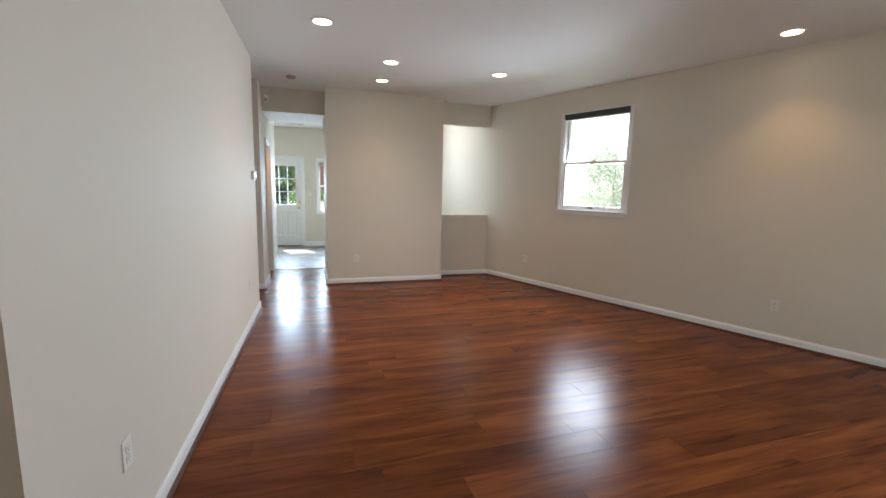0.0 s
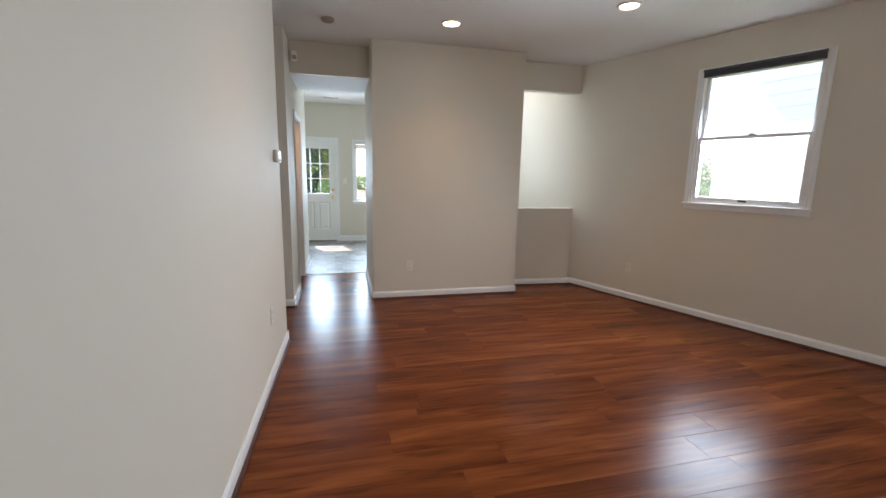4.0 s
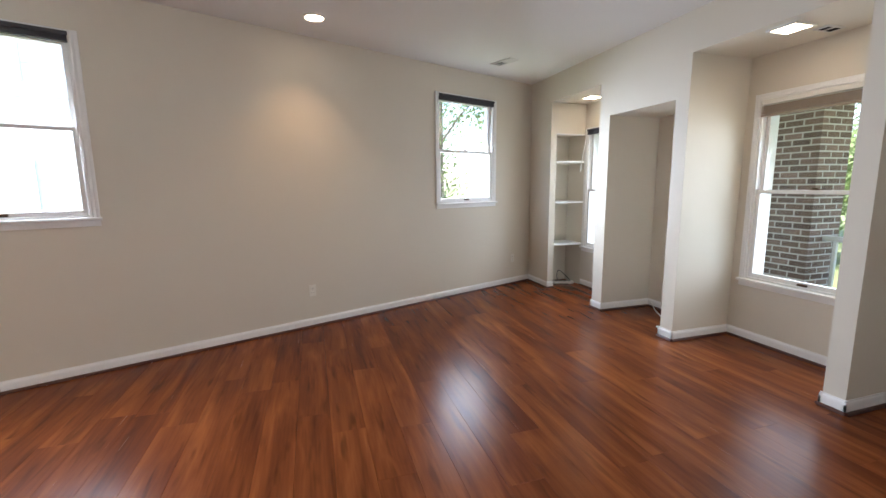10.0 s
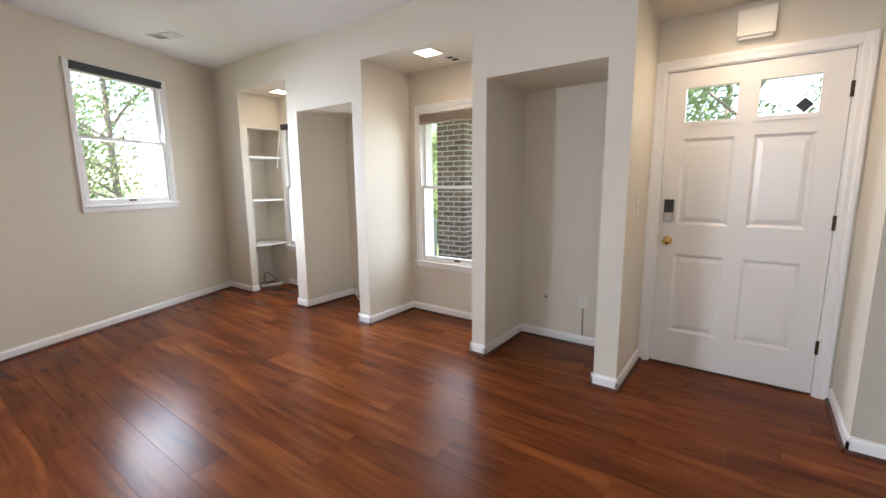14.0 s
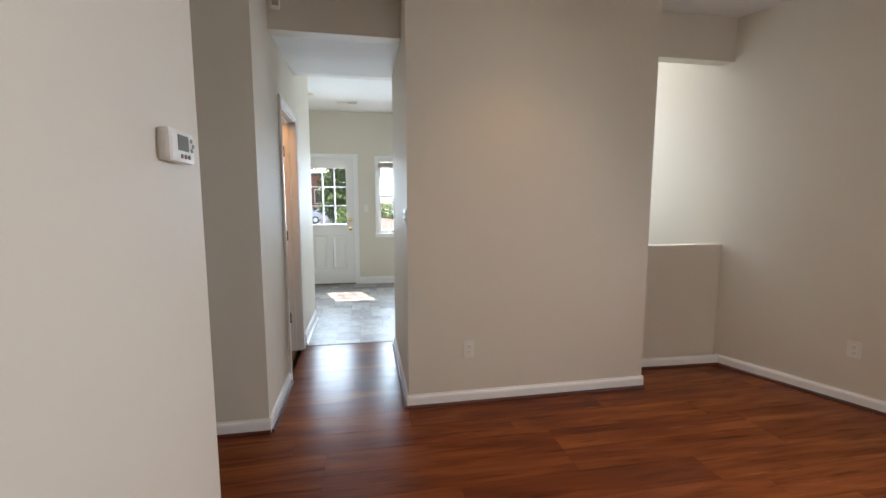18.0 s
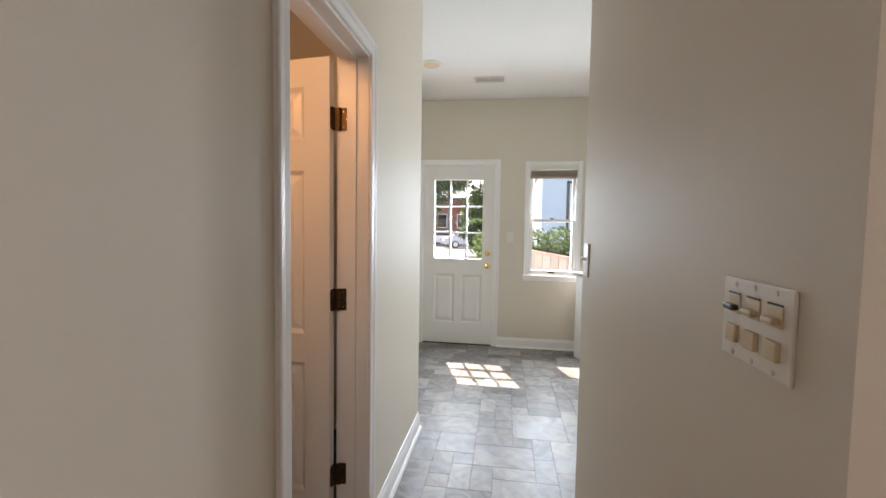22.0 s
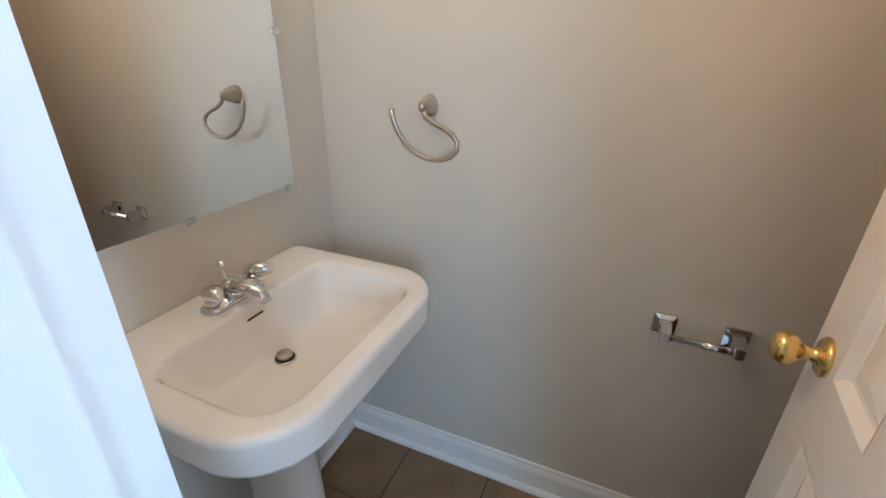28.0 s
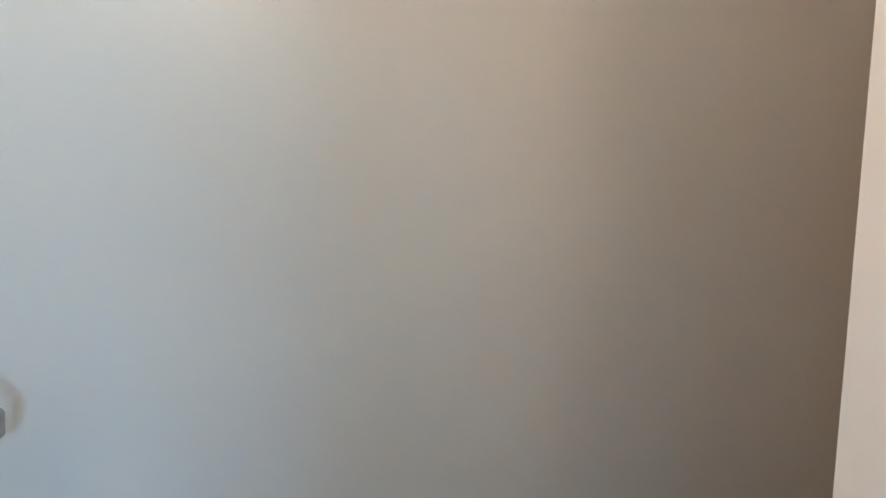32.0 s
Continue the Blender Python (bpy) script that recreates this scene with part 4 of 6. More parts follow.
# two-row dimmer plate on the hall wall, and the switch further on
HALLR = lambda y, z: along((0.10, y), (0.10, y + 1), z)
dp = thing("switch_plate", "ivory plate with three yellowed dimmers above three switches", "light switch", m=HALLR(6.839, 1.266))
part("cover_plate", box(-0.068, 0.068, 0, 0.0045, -0.050, 0.050, 0.002), IVORY, dp)
for g in (-1, 0, 1):
    gx = g * 0.040
    track = part("dimmer_track", box(gx - 0.013, gx + 0.013, 0.0035, 0.006, 0.006, 0.030, 0.002), AGED, dp, "yellowed plastic dimmer")
    part("dimmer_slot", box(gx - 0.013, gx + 0.013, 0.0055, 0.0066, 0.030, 0.0322), BLACK, track)
    part("dimmer_slide", box(gx - 0.011, gx + 0.011, 0.0055, 0.015, 0.010, 0.018, 0.003), BLACK if g > 0 else AGED, track)
    part("rocker", box(gx - 0.011, gx + 0.011, 0.0035, 0.010, -0.030, -0.008, 0.002), AGED, dp)
    for z in (-0.043, 0.043):
        sc = lathe([(0.0035, 0.004), (0.0030, 0.0055), (0.001, 0.0058)], 10)
        bmesh.ops.transform(sc, matrix=pose(gx, 0, z, -90), verts=sc.verts)
        part("screw", sc, VENTM, dp)
switch(HALLR(7.862, 1.26), 1, "white toggle light switch on the hall wall", PLASTIC)
switch(along((-0.138, 11.10), (-1.14, 11.10), 1.25), 1, "white switch beside the kitchen back door", PLASTIC)
switch(along((0.424, -0.10), (0.424, 0.9), 1.20), 1, "white light switch beside the front door", PLASTIC)

# thermostat
th = thing("thermostat", "white programmable thermostat with grey display", "thermostat", m=left_pose(5.404, 1.524))
part("body", box(-0.082, 0.082, 0.004, 0.036, -0.047, 0.047, 0.013), PLASTIC, th)
part("back_plate", box(-0.076, 0.076, 0, 0.005, -0.042, 0.042, 0.002), PLASTIC, th)
part("display", box(-0.036, 0.034, 0.035, 0.0372, -0.012, 0.032, 0.001), material("lcd_grey", (0.16, 0.17, 0.15), 0.25), th, "dark grey display")
for bx, bz in ((-0.054, 0.022), (-0.054, -0.006), (-0.065, 0.008), (-0.034, -0.028), (-0.010, -0.028), (0.014, -0.028)):
    part("button", lathe([(0.0064, 0.034), (0.0064, 0.039), (0.0045, 0.040)], 14), BUTTON, th, smooth=False).matrix_basis = pose(bx, 0, bz, -90)
# smoke detector and sensor
sm = thing("smoke_detector", "round tan smoke detector, cover darkened for its shaded underside", "smoke detector", m=pose(-0.324, 6.22, ZC))
part("base", lathe([(0.062, -0.012), (0.064, 0.0)]), PLASTIC, sm)
part("cover", lathe([(0.030, -0.042), (0.050, -0.038), (0.058, -0.028), (0.060, -0.012)]), SENSOR, sm, smooth=True)
sn = thing("alarm_sensor", "small tan alarm sensor high in the corner", "sensor", m=pose(XH + 0.05, 7.0, 2.62, 0, 0, 20))
part("housing", box(-0.030, 0.030, -0.035, 0.0, -0.05, 0.05, 0.010), IVORY, sn)
part("lens", box(-0.020, 0.020, -0.038, -0.033, -0.035, 0.005, 0.003), BLIND, sn)
# door chime
ch = thing("door_chime", "cream door chime box above the front door", "door chime", m=along((-0.125, YE), (0.875, YE), 2.325))
part("cover", box(-0.10, 0.10, 0.004, 0.055, -0.075, 0.085, 0.008), IVORY, ch)
part("chime_bars", boxes((-0.085, 0.085, 0.006, 0.045, -0.090, -0.076)), VENTM, ch)

ceiling_vent(4.47, 1.06, ZC, 0.30, 0.15, 23, tilt=-27)
ceiling_vent(2.04, -0.26, ZL, 0.16, 0.10, 90, "small dark ceiling vent in the window niche", True)
ceiling_vent(-0.13, -0.24, ZL, 0.30, 0.14, 0, "tan louvred vent over the front door")
ceiling_vent(-0.375, 10.46, ZC, 0.30, 0.16)

# ---- shelf niche and cables ----
unit = thing("built_in_shelf", "white built-in corner shelves in the niche recess", "shelf", m=pose(4.92, -0.375, 0))
part("head_trim", box(-0.064, -0.002, 0.041, 0.482, 2.052, 2.069), TRIM, unit)
for z in (0.575, 1.150, 1.690):
    part("shelf", box(-0.072, 0.317, 0.041, 0.483, z, z + 0.022, 0.003), TRIM, unit)
wand = thing("blind_wand", "white tilt wand hanging from the niche window blind", "blind wand", m=pose(4.775, YW + 0.05, 2.04))
part("rod", tube([(0, 0, 0), (0.02, 0.012, -0.16), (0.055, 0.03, -0.44)], 0.0065), PLASTIC, wand)
part("grip", tube([(0.053, 0.029, -0.40), (0.060, 0.033, -0.47)], 0.010), PLASTIC, wand)


def cable(name, label, pts, r, mat):
    ob = thing(name, label, "cable", "loose cables", m=pose(*pts[0]))
    o = Vector(pts[0])
    curve = []
    ps = [Vector(p) - o for p in pts]
    for i in range(len(ps) - 1):
        a, b = ps[max(i - 1, 0)], ps[min(i + 2, len(ps) - 1)]
        for k in range(6):
            t = k / 6
            p, q = ps[i], ps[i + 1]
            curve.append(0.5 * ((2 * p) + (q - a) * t + (2 * a - 5 * p + 4 * q - b) * t * t + (-a + 3 * p - 3 * q + b) * t ** 3))
    curve.append(ps[-1])
    part("cord", tube(curve, r, 6), mat, ob)
    return ob


cable("cable", "white coaxial cable lying loose in the niche", [(3.60, -0.40, 0.06), (3.45, -0.33, 0.008), (3.15, -0.18, 0.008), (2.99, -0.15, 0.02), (2.95, -0.05, 0.008), (3.06, 0.04, 0.008), (2.91, 0.10, 0.01)], 0.006, PLASTIC)
cable("cable", "white cord coiled by the niche wall", [(3.02, -0.28, 0.008), (2.93, -0.18, 0.03), (2.90, 0.0, 0.008), (3.0, 0.06, 0.008)], 0.004, PLASTIC)
cable("cable", "dark cable curling up from the power strip", [(5.05, -0.30, 0.03), (5.12, -0.25, 0.10), (5.16, -0.18, 0.16), (5.08, -0.10, 0.10), (5.0, -0.08, 0.02)], 0.005, BLACK)
cable("cable", "thin white cable beside the power strip", [(5.10, 0.0, 0.008), (4.98, -0.10, 0.03), (4.92, -0.22, 0.008), (5.05, -0.33, 0.008)], 0.004, PLASTIC)
strip = thing("power_strip", "white power strip on the niche floor", "power strip", m=pose(5.00, -0.16, 0, 0, 0, 70))
part("body", box(-0.14, 0.14, -0.025, 0.025, 0.0, 0.036, 0.006), PLASTIC, strip)
for k in range(4):
    part("socket", box(-0.10 + k * 0.06, -0.06 + k * 0.06, -0.016, 0.016, 0.035, 0.038, 0.002), BLACK, strip)

# ---- stair opening: one step up ----
st = thing("stair_step", "dark cherry wooden step up through the opening", "step", m=pose(-0.885, 0.645, 0))
part("tread", box(-1.34, -0.085, 0.0, 1.05, 0.155, 0.18, 0.008), SHOE, st)
part("riser", box(-1.34, -0.115, 0.002, 1.05, 0.0, 0.155), SHOE, st)
structure("stair_skirt", boxes((-0.955, -0.883, 0.745, 0.759, 0.0, 0.30, 0.003), (-1.012, -0.955, 0.745, 0.759, 0.18, 0.30, 0.003), (-0.883, -0.870, 0.69, 0.759, 0.088, 0.30, 0.003),
                                (-1.014, -0.866, 0.743, 0.766, 0.282, 0.301, 0.005), (-0.884, -0.866, 0.684, 0.743, 0.282, 0.301, 0.005), (-0.960, -0.948, 0.758, 0.764, 0.0, 0.19, 0.002),
                                (-0.898, -0.866, 0.758, 0.765, 0.0, 0.283, 0.003)), TRIM, "white stepped skirt board at the stair opening", "trim")

# ---- bathroom ----
# pedestal sink against the mirror wall
sk = thing("pedestal_sink", "white porcelain pedestal sink with wide rectangular basin", "sink", m=pose(-1.300, 6.842, 0))


def rounded(hw, y0, y1, r, n=8, back=0.02):
    """A rounded rectangle outline, flat to the wall; back corners tight, front corners wide."""
    pts = []
    for cx, cy, a0, rr in ((hw - r, y1 - r, 0, r), (-hw + r, y1 - r, 90, r), (-hw + back, y0 + back, 180, back), (hw - back, y0 + back, 270, back)):
        for k in range(n + 1):
            a = radians(a0 + 90 * k / n)
            pts.append((cx + rr * math.cos(a), cy + rr * math.sin(a)))
    return pts


def loft(outlines, cap_first=True, cap_last=True):
    bm = bmesh.new()
    rings = [[bm.verts.new(p) for p in o] for o in outlines]
    for a, b in zip(rings, rings[1:]):
        k = len(a)
        for i in range(k):
            bm.faces.new((a[i], a[(i + 1) % k], b[(i + 1) % k], b[i]))
    if cap_first:
        bm.faces.new(rings[0][::-1])
    if cap_last:
        bm.faces.new(rings[-1])
    bmesh.ops.recalc_face_normals(bm, faces=bm.faces)
    return bm


def at_z(pts, z):
    return [(x, y, z) for x, y in pts]


HW, FR = 0.298, 0.464
rings = [at_z(rounded(0.11, 0.06, 0.27, 0.07, back=0.05), 0.62), at_z(rounded(0.17, 0.03, 0.36, 0.11, back=0.04), 0.68), at_z(rounded(HW - 0.02, 0.0, FR - 0.025, 0.11), 0.755),
         at_z(rounded(HW, 0.0, FR, 0.13), 0.770), at_z(rounded(HW, 0.0, FR, 0.13), 0.776), at_z(rounded(HW, 0.0, FR, 0.13), 0.824), at_z(rounded(HW, 0.0, FR, 0.13), 0.829), at_z(rounded(HW - 0.003, 0.002, FR - 0.003, 0.127), 0.836),
         at_z(rounded(HW - 0.009, 0.005, FR - 0.009, 0.122), 0.8395), at_z(rounded(HW - 0.016, 0.008, FR - 0.016, 0.116), 0.840), at_z(rounded(HW - 0.046, 0.126, FR - 0.038, 0.085, back=0.05), 0.8395), at_z(rounded(HW - 0.054, 0.130, FR - 0.045, 0.080, back=0.05), 0.838),
         at_z(rounded(HW - 0.060, 0.134, FR - 0.051, 0.076, back=0.05), 0.831), at_z(rounded(HW - 0.064, 0.136, FR - 0.055, 0.074, back=0.05), 0.822), at_z(rounded(HW - 0.080, 0.144, FR - 0.074, 0.070, back=0.05), 0.770),
         at_z(rounded(HW - 0.120, 0.158, FR - 0.125, 0.070, back=0.05), 0.726), at_z(rounded(0.03, 0.175, 0.235, 0.029, back=0.028), 0.714)]
part("basin", loft(rings), PORC, sk, smooth=True)
part("pedestal", loft([at_z(rounded(0.115, 0.04, 0.26, 0.09, back=0.06), 0.0), at_z(rounded(0.112, 0.045, 0.255, 0.09, back=0.06), 0.03), at_z(rounded(0.085, 0.06, 0.225, 0.075, back=0.06), 0.10),
                       at_z(rounded(0.080, 0.06, 0.220, 0.072, back=0.06), 0.40), at_z(rounded(0.095, 0.06, 0.24, 0.08, back=0.06), 0.56), at_z(rounded(0.125, 0.055, 0.28, 0.09, back=0.06), 0.65)]), PORC, sk, smooth=True)
dr = part("drain", lathe([(0.024, 0.713), (0.024, 0.716), (0.020, 0.718), (0.016, 0.715)]), CHROME, sk, "chrome drain ring", smooth=True)
dr.matrix_basis = pose(0, 0.205, 0.002)
# flat dark disc paints the shade round the stopper
gap = part("drain_gap_shade", lathe([(0.0205, 0.7165), (0.0205, 0.7192), (0.018, 0.7194), (0.003, 0.7194)]), DARK, sk)
gap.matrix_basis = pose(0, 0.205, 0.002)
# darker nickel puts the chrome's dark reflections into the colour
stp = part("stopper", lathe([(0.017, 0.718), (0.0175, 0.727), (0.013, 0.731), (0.003, 0.732)]), NICKEL, sk, "pop-up stopper, metal darkened to imitate dark chrome reflections", smooth=True)
stp.matrix_basis = pose(0, 0.205, 0.002)
part("overflow", box(-0.022, 0.022, 0.1335, 0.1405, 0.806, 0.811, 0.002), BRONZE, sk, "dark overflow slot")
fc = thing("faucet", "chrome centerset faucet with two handles", "faucet", m=pose(-1.300, 6.842 + 0.085, 0.838))
part("base_plate", loft([at_z(rounded(0.078, -0.026, 0.026, 0.024, back=0.024), 0), at_z(rounded(0.076, -0.024, 0.024, 0.023, back=0.023), 0.010), at_z(rounded(0.060, -0.018, 0.018, 0.016, back=0.016), 0.018)]), CHROME, fc, smooth=True)
part("body", lathe([(0.024, 0.010), (0.026, 0.022), (0.025, 0.036), (0.018, 0.048), (0.006, 0.053)], 18), CHROME, fc, smooth=True)
part("spout", tube([(0, 0.0, 0.026), (0, 0.022, 0.036), (0, 0.052, 0.038), (0, 0.084, 0.030), (0, 0.098, 0.018)], [0.022, 0.021, 0.018, 0.015, 0.012], 14), CHROME, fc, smooth=True)
for sx in (-1, 1):
    h = part("handle_stem", lathe([(0.018, 0.012), (0.015, 0.026), (0.010, 0.032)]), CHROME, fc, smooth=True)
    h.matrix_basis = pose(sx * 0.051, 0, 0)
    part("handle", tube([(sx * 0.050, -0.012, 0.030), (sx * 0.054, 0.0, 0.042), (sx * 0.060, 0.020, 0.050), (sx * 0.066, 0.040, 0.051), (sx * 0.070, 0.052, 0.047)], [0.010, 0.017, 0.019, 0.014, 0.004], 14), CHROME, fc, smooth=True)
part("lift_rod", tube([(0, -0.016, 0.015), (0, -0.018, 0.075)], 0.003, 8), CHROME, fc)
lk = part("lift_knob", lathe([(0.004, 0.070), (0.009, 0.076), (0.009, 0.084), (0.004, 0.089)], 14), CHROME, fc, smooth=True)
lk.matrix_basis = pose(0, -0.018, 0)

# frameless mirror held by clips
mr = thing("mirror", "frameless rectangular wall mirror on small clips", "mirror", m=pose(-1.300, 6.842, 0))
part("glass", box(-0.312, 0.312, 0.001, 0.006, 1.010, 1.722), MIRROR, mr)
part("polished_edge", boxes((-0.3135, -0.312, 0.001, 0.0065, 1.010, 1.722), (0.312, 0.3135, 0.001, 0.0065, 1.010, 1.722), (-0.3135, 0.3135, 0.001, 0.0065, 1.0085, 1.010), (-0.3135, 0.3135, 0.001, 0.0065, 1.722, 1.7235)), VENTM, mr)
for cx, cz in ((-0.29, 1.006), (0.0, 1.006), (0.29, 1.006), (-0.29, 1.726), (0.29, 1.726), (-0.315, 1.38), (0.315, 1.38)):
    part("clip", box(cx - 0.010, cx + 0.010, 0, 0.011, cz - 0.008, cz + 0.008, 0.003), CHROME, mr)

# open towel ring on its oval post
tr = thing("towel_ring", "brushed nickel open towel ring on an oval post", "towel ring", m=pose(-1.775, 7.182, 1.218))
post = lathe([(0.004, 0.0), (0.021, 0.001), (0.0225, 0.006), (0.019, 0.022), (0.0145, 0.042), (0.0100, 0.058), (0.003, 0.064)], 20)
bmesh.ops.transform(post, matrix=pose(0, 0, 0, 0, 90, 0) @ Matrix.Diagonal((1.25, 0.95, 1, 1)), verts=post.verts)
part("post", post, NICKEL, tr, smooth=True)
ringpts = [(0.052, 0.002, -0.006), (0.056, 0.010, -0.022), (0.057, 0.030, -0.036), (0.057, 0.058, -0.046), (0.057, 0.082, -0.060), (0.057, 0.096, -0.078), (0.057, 0.095, -0.098), (0.057, 0.078, -0.116),
           (0.057, 0.050, -0.126), (0.057, 0.016, -0.126), (0.057, -0.018, -0.114), (0.057, -0.048, -0.092), (0.057, -0.070, -0.060), (0.057, -0.081, -0.030), (0.057, -0.084, -0.008)]
part("ring", tube(ringpts, 0.0062, 12), NICKEL, tr, smooth=True)

# paper holder
ph = thing("paper_holder", "chrome toilet paper holder with square posts, empty", "paper holder", m=pose(-1.775, 7.898, 0.735))
for sy in (-1, 1):
    p = part("post", loft([[(0.0, sy * 0.076 + a, b) for a, b in ((-0.026, -0.026), (0.026, -0.026), (0.026, 0.026), (-0.026, 0.026))], [(0.007, sy * 0.076 + a, b) for a, b in ((-0.026, -0.026), (0.026, -0.026), (0.026, 0.026), (-0.026, 0.026))],
                           [(0.012, sy * 0.076 + a, b) for a, b in ((-0.015, -0.015), (0.015, -0.015), (0.015, 0.015), (-0.015, 0.015))], [(0.060, sy * 0.076 + a, b) for a, b in ((-0.011, -0.022), (0.011, -0.022), (0.011, 0.010), (-0.011, 0.010))],
                           [(0.064, sy * 0.076 + a, b) for a, b in ((-0.009, -0.020), (0.009, -0.020), (0.009, 0.008), (-0.009, 0.008))]]), CHROME, ph)
part("roller", tube([(0.050, -0.068, -0.010), (0.050, 0.0, -0.010), (0.050, 0.0001, -0.010), (0.050, 0.068, -0.010)], [0.0085, 0.0085, 0.0100, 0.0100], 16), CHROME, ph, smooth=True)

# light bar over the mirror
vl = thing("vanity_light", "warm glass vanity light above the mirror", "wall lamp", m=pose(-1.15, 6.842, 2.31))
part("back_plate", box(-0.22, 0.22, 0, 0.03, -0.05, 0.05, 0.006), NICKEL, vl)
for sx in (-0.13, 0.13):
    part("shade", lathe([(0.030, -0.10), (0.055, -0.09), (0.062, -0.03), (0.045, 0.03), (0.02, 0.05)], 18), LAMPW, vl, smooth=True).matrix_basis = pose(sx, 0.10, 0)

# ---- kitchen ----
# local x along the slanted wall towards the back corner, y into the room
CAB0, CAB1 = -4.28, -3.70
KP = slant_pose(0.0)


def kx(s):
    return -s


dc = thing("drawer_cabinet", "white four-drawer base cabinet", "cabinet", m=KP)
x0, x1 = kx(CAB1) + 0.002, kx(CAB0)
part("body", boxes((x0, x1, 0.004, 0.545, 0.10, 0.872), (x0, x1, 0.004, 0.49, 0.0, 0.10)), CABW, dc)
part("filler", box(x1, x1 + 0.14, 0.3, 0.545, 0.0, 0.872), CABW, dc)
for k, (a, b) in enumerate(((0.695, 0.865), (0.537, 0.688), (0.395, 0.530), (0.105, 0.388))):
    f = part("drawer_front", box(x0 + 0.004, x1 - 0.003, 0.545, 0.564, a, b, 0.002), CABW, dc)
    xm, zm = (x0 + x1) / 2, (a + b) / 2 + (0.03 if k == 3 else 0)
    part("handle", tube([(xm - 0.048, 0.564, zm), (xm - 0.046, 0.586, zm), (xm - 0.030, 0.594, zm), (xm + 0.030, 0.594, zm), (xm + 0.046, 0.586, zm), (xm + 0.048, 0.564, zm)], 0.005, 8), CHROME, f)
ct = thing("counter_top", "grey speckled laminate counter with backsplash", "counter", m=KP)
part("slab", box(x0 - 0.001, kx(-4.44), 0.004, 0.585, 0.874, 0.908, 0.008), COUNTER, ct)
part("backsplash", box(x0 - 0.001, kx(-4.44), 0.004, 0.024, 0.908, 1.005, 0.004), COUNTER, ct)
rg = thing("kitchen_range", "white freestanding kitchen range with oven window", "range", m=KP)
r0, r1 = kx(-2.94), kx(-3.70)
part("body", box(r0, r1 - 0.003, 0.01, 0.575, 0.03, 0.89, 0.006), CABW, rg)
part("cooktop", box(r0 - 0.002, r1 - 0.003, 0.01, 0.60, 0.89, 0.915, 0.008), CABW, rg)
part("control_panel", box(r0, r1 - 0.003, 0.575, 0.612, 0.80, 0.885, 0.008), CABW, rg)
for k in range(5):
    kn = lathe([(0.019, 0), (0.018, 0.016), (0.008, 0.022), (0.003, 0.023)], 16)
    bmesh.ops.transform(kn, matrix=pose(r1 - 0.08 - k * 0.13, 0.612, 0.842, -90), verts=kn.verts)
    part("knob", kn, VENTM, rg)
od = part("oven_door", box(r0 + 0.006, r1 - 0.009, 0.575, 0.608, 0.205, 0.79, 0.006), CABW, rg)
part("oven_window", box(r0 + 0.14, r1 - 0.14, 0.606, 0.6105, 0.33, 0.63, 0.003), DGLASS, od, "black glass oven window")
part("oven_handle", tube([(r0 + 0.10, 0.606, 0.72), (r0 + 0.10, 0.64, 0.725), (r1 - 0.10, 0.64, 0.725), (r1 - 0.10, 0.606, 0.72)], 0.010, 10), CABW, od)
part("warming_drawer", box(r0 + 0.006, r1 - 0.009, 0.575, 0.604, 0.05, 0.195, 0.006), CABW, rg)
for bx, by in ((0.2, 0.18), (0.56, 0.18), (0.2, 0.44), (0.56, 0.44)):
    gr = part("burner_grate", tube([(r0 + bx + 0.09 * math.cos(a * math.pi / 8), by + 0.09 * math.sin(a * math.pi / 8), 0.928) for a in range(17)], 0.006, 6), BLACK, rg)
up = thing("wall_cabinet", "white two-door upper cabinet", "cabinet", m=KP)
u0, u1 = kx(-3.55), kx(-4.235)
part("body", box(u0, u1, 0.004, 0.29, 1.35, 2.40), CABW, up)
um = (u0 + u1) / 2
for a, b, hx in ((u0 + 0.002, um - 0.002, um - 0.035), (um + 0.002, u1 - 0.002, um + 0.035)):
    d = part("cabinet_door", box(a, b, 0.29, 0.309, 1.352, 2.398, 0.002), CABW, up)
    part("handle", tube([(hx, 0.309, 1.40), (hx, 0.33, 1.402), (hx, 0.336, 1.42), (hx, 0.336, 1.475), (hx, 0.33, 1.492), (hx, 0.309, 1.494)], 0.005, 8), STEEL, d)
hd = thing("range_hood", "white range hood below the upper cabinets", "range hood", m=KP)
h1 = u0 - 0.004
part("canopy", loft([[(a, b, 1.36) for a, b in ((r0, 0.01), (h1, 0.01), (h1, 0.46), (r0, 0.46))], [(a, b, 1.42) for a, b in ((r0, 0.01), (h1, 0.01), (h1, 0.48), (r0, 0.48))], [(a, b, 1.52) for a, b in ((r0, 0.01), (h1, 0.01), (h1, 0.33), (r0, 0.33))]]), CABW, hd)
part("switch", box(h1 - 0.08, h1 - 0.02, 0.474, 0.484, 1.385, 1.41, 0.002), BLACK, hd)
mw = thing("microwave_oven", "stainless microwave with black glass door on the counter", "microwave", m=KP)
m0, m1 = kx(-3.67), kx(-4.17)
part("case", box(m0, m1, 0.08, 0.435, 0.918, 1.205, 0.006), BLACK, mw)
part("front_frame", box(m0, m1, 0.435, 0.452, 0.918, 1.205, 0.004), STEEL, mw)
dd = part("door_glass", box(m0 + 0.105, m1 - 0.012, 0.450, 0.457, 0.955, 1.175, 0.003), DGLASS, mw, "black glass door")
part("window_mesh", box(m0 + 0.15, m1 - 0.06, 0.4565, 0.4578, 0.985, 1.145), BLACK, dd)
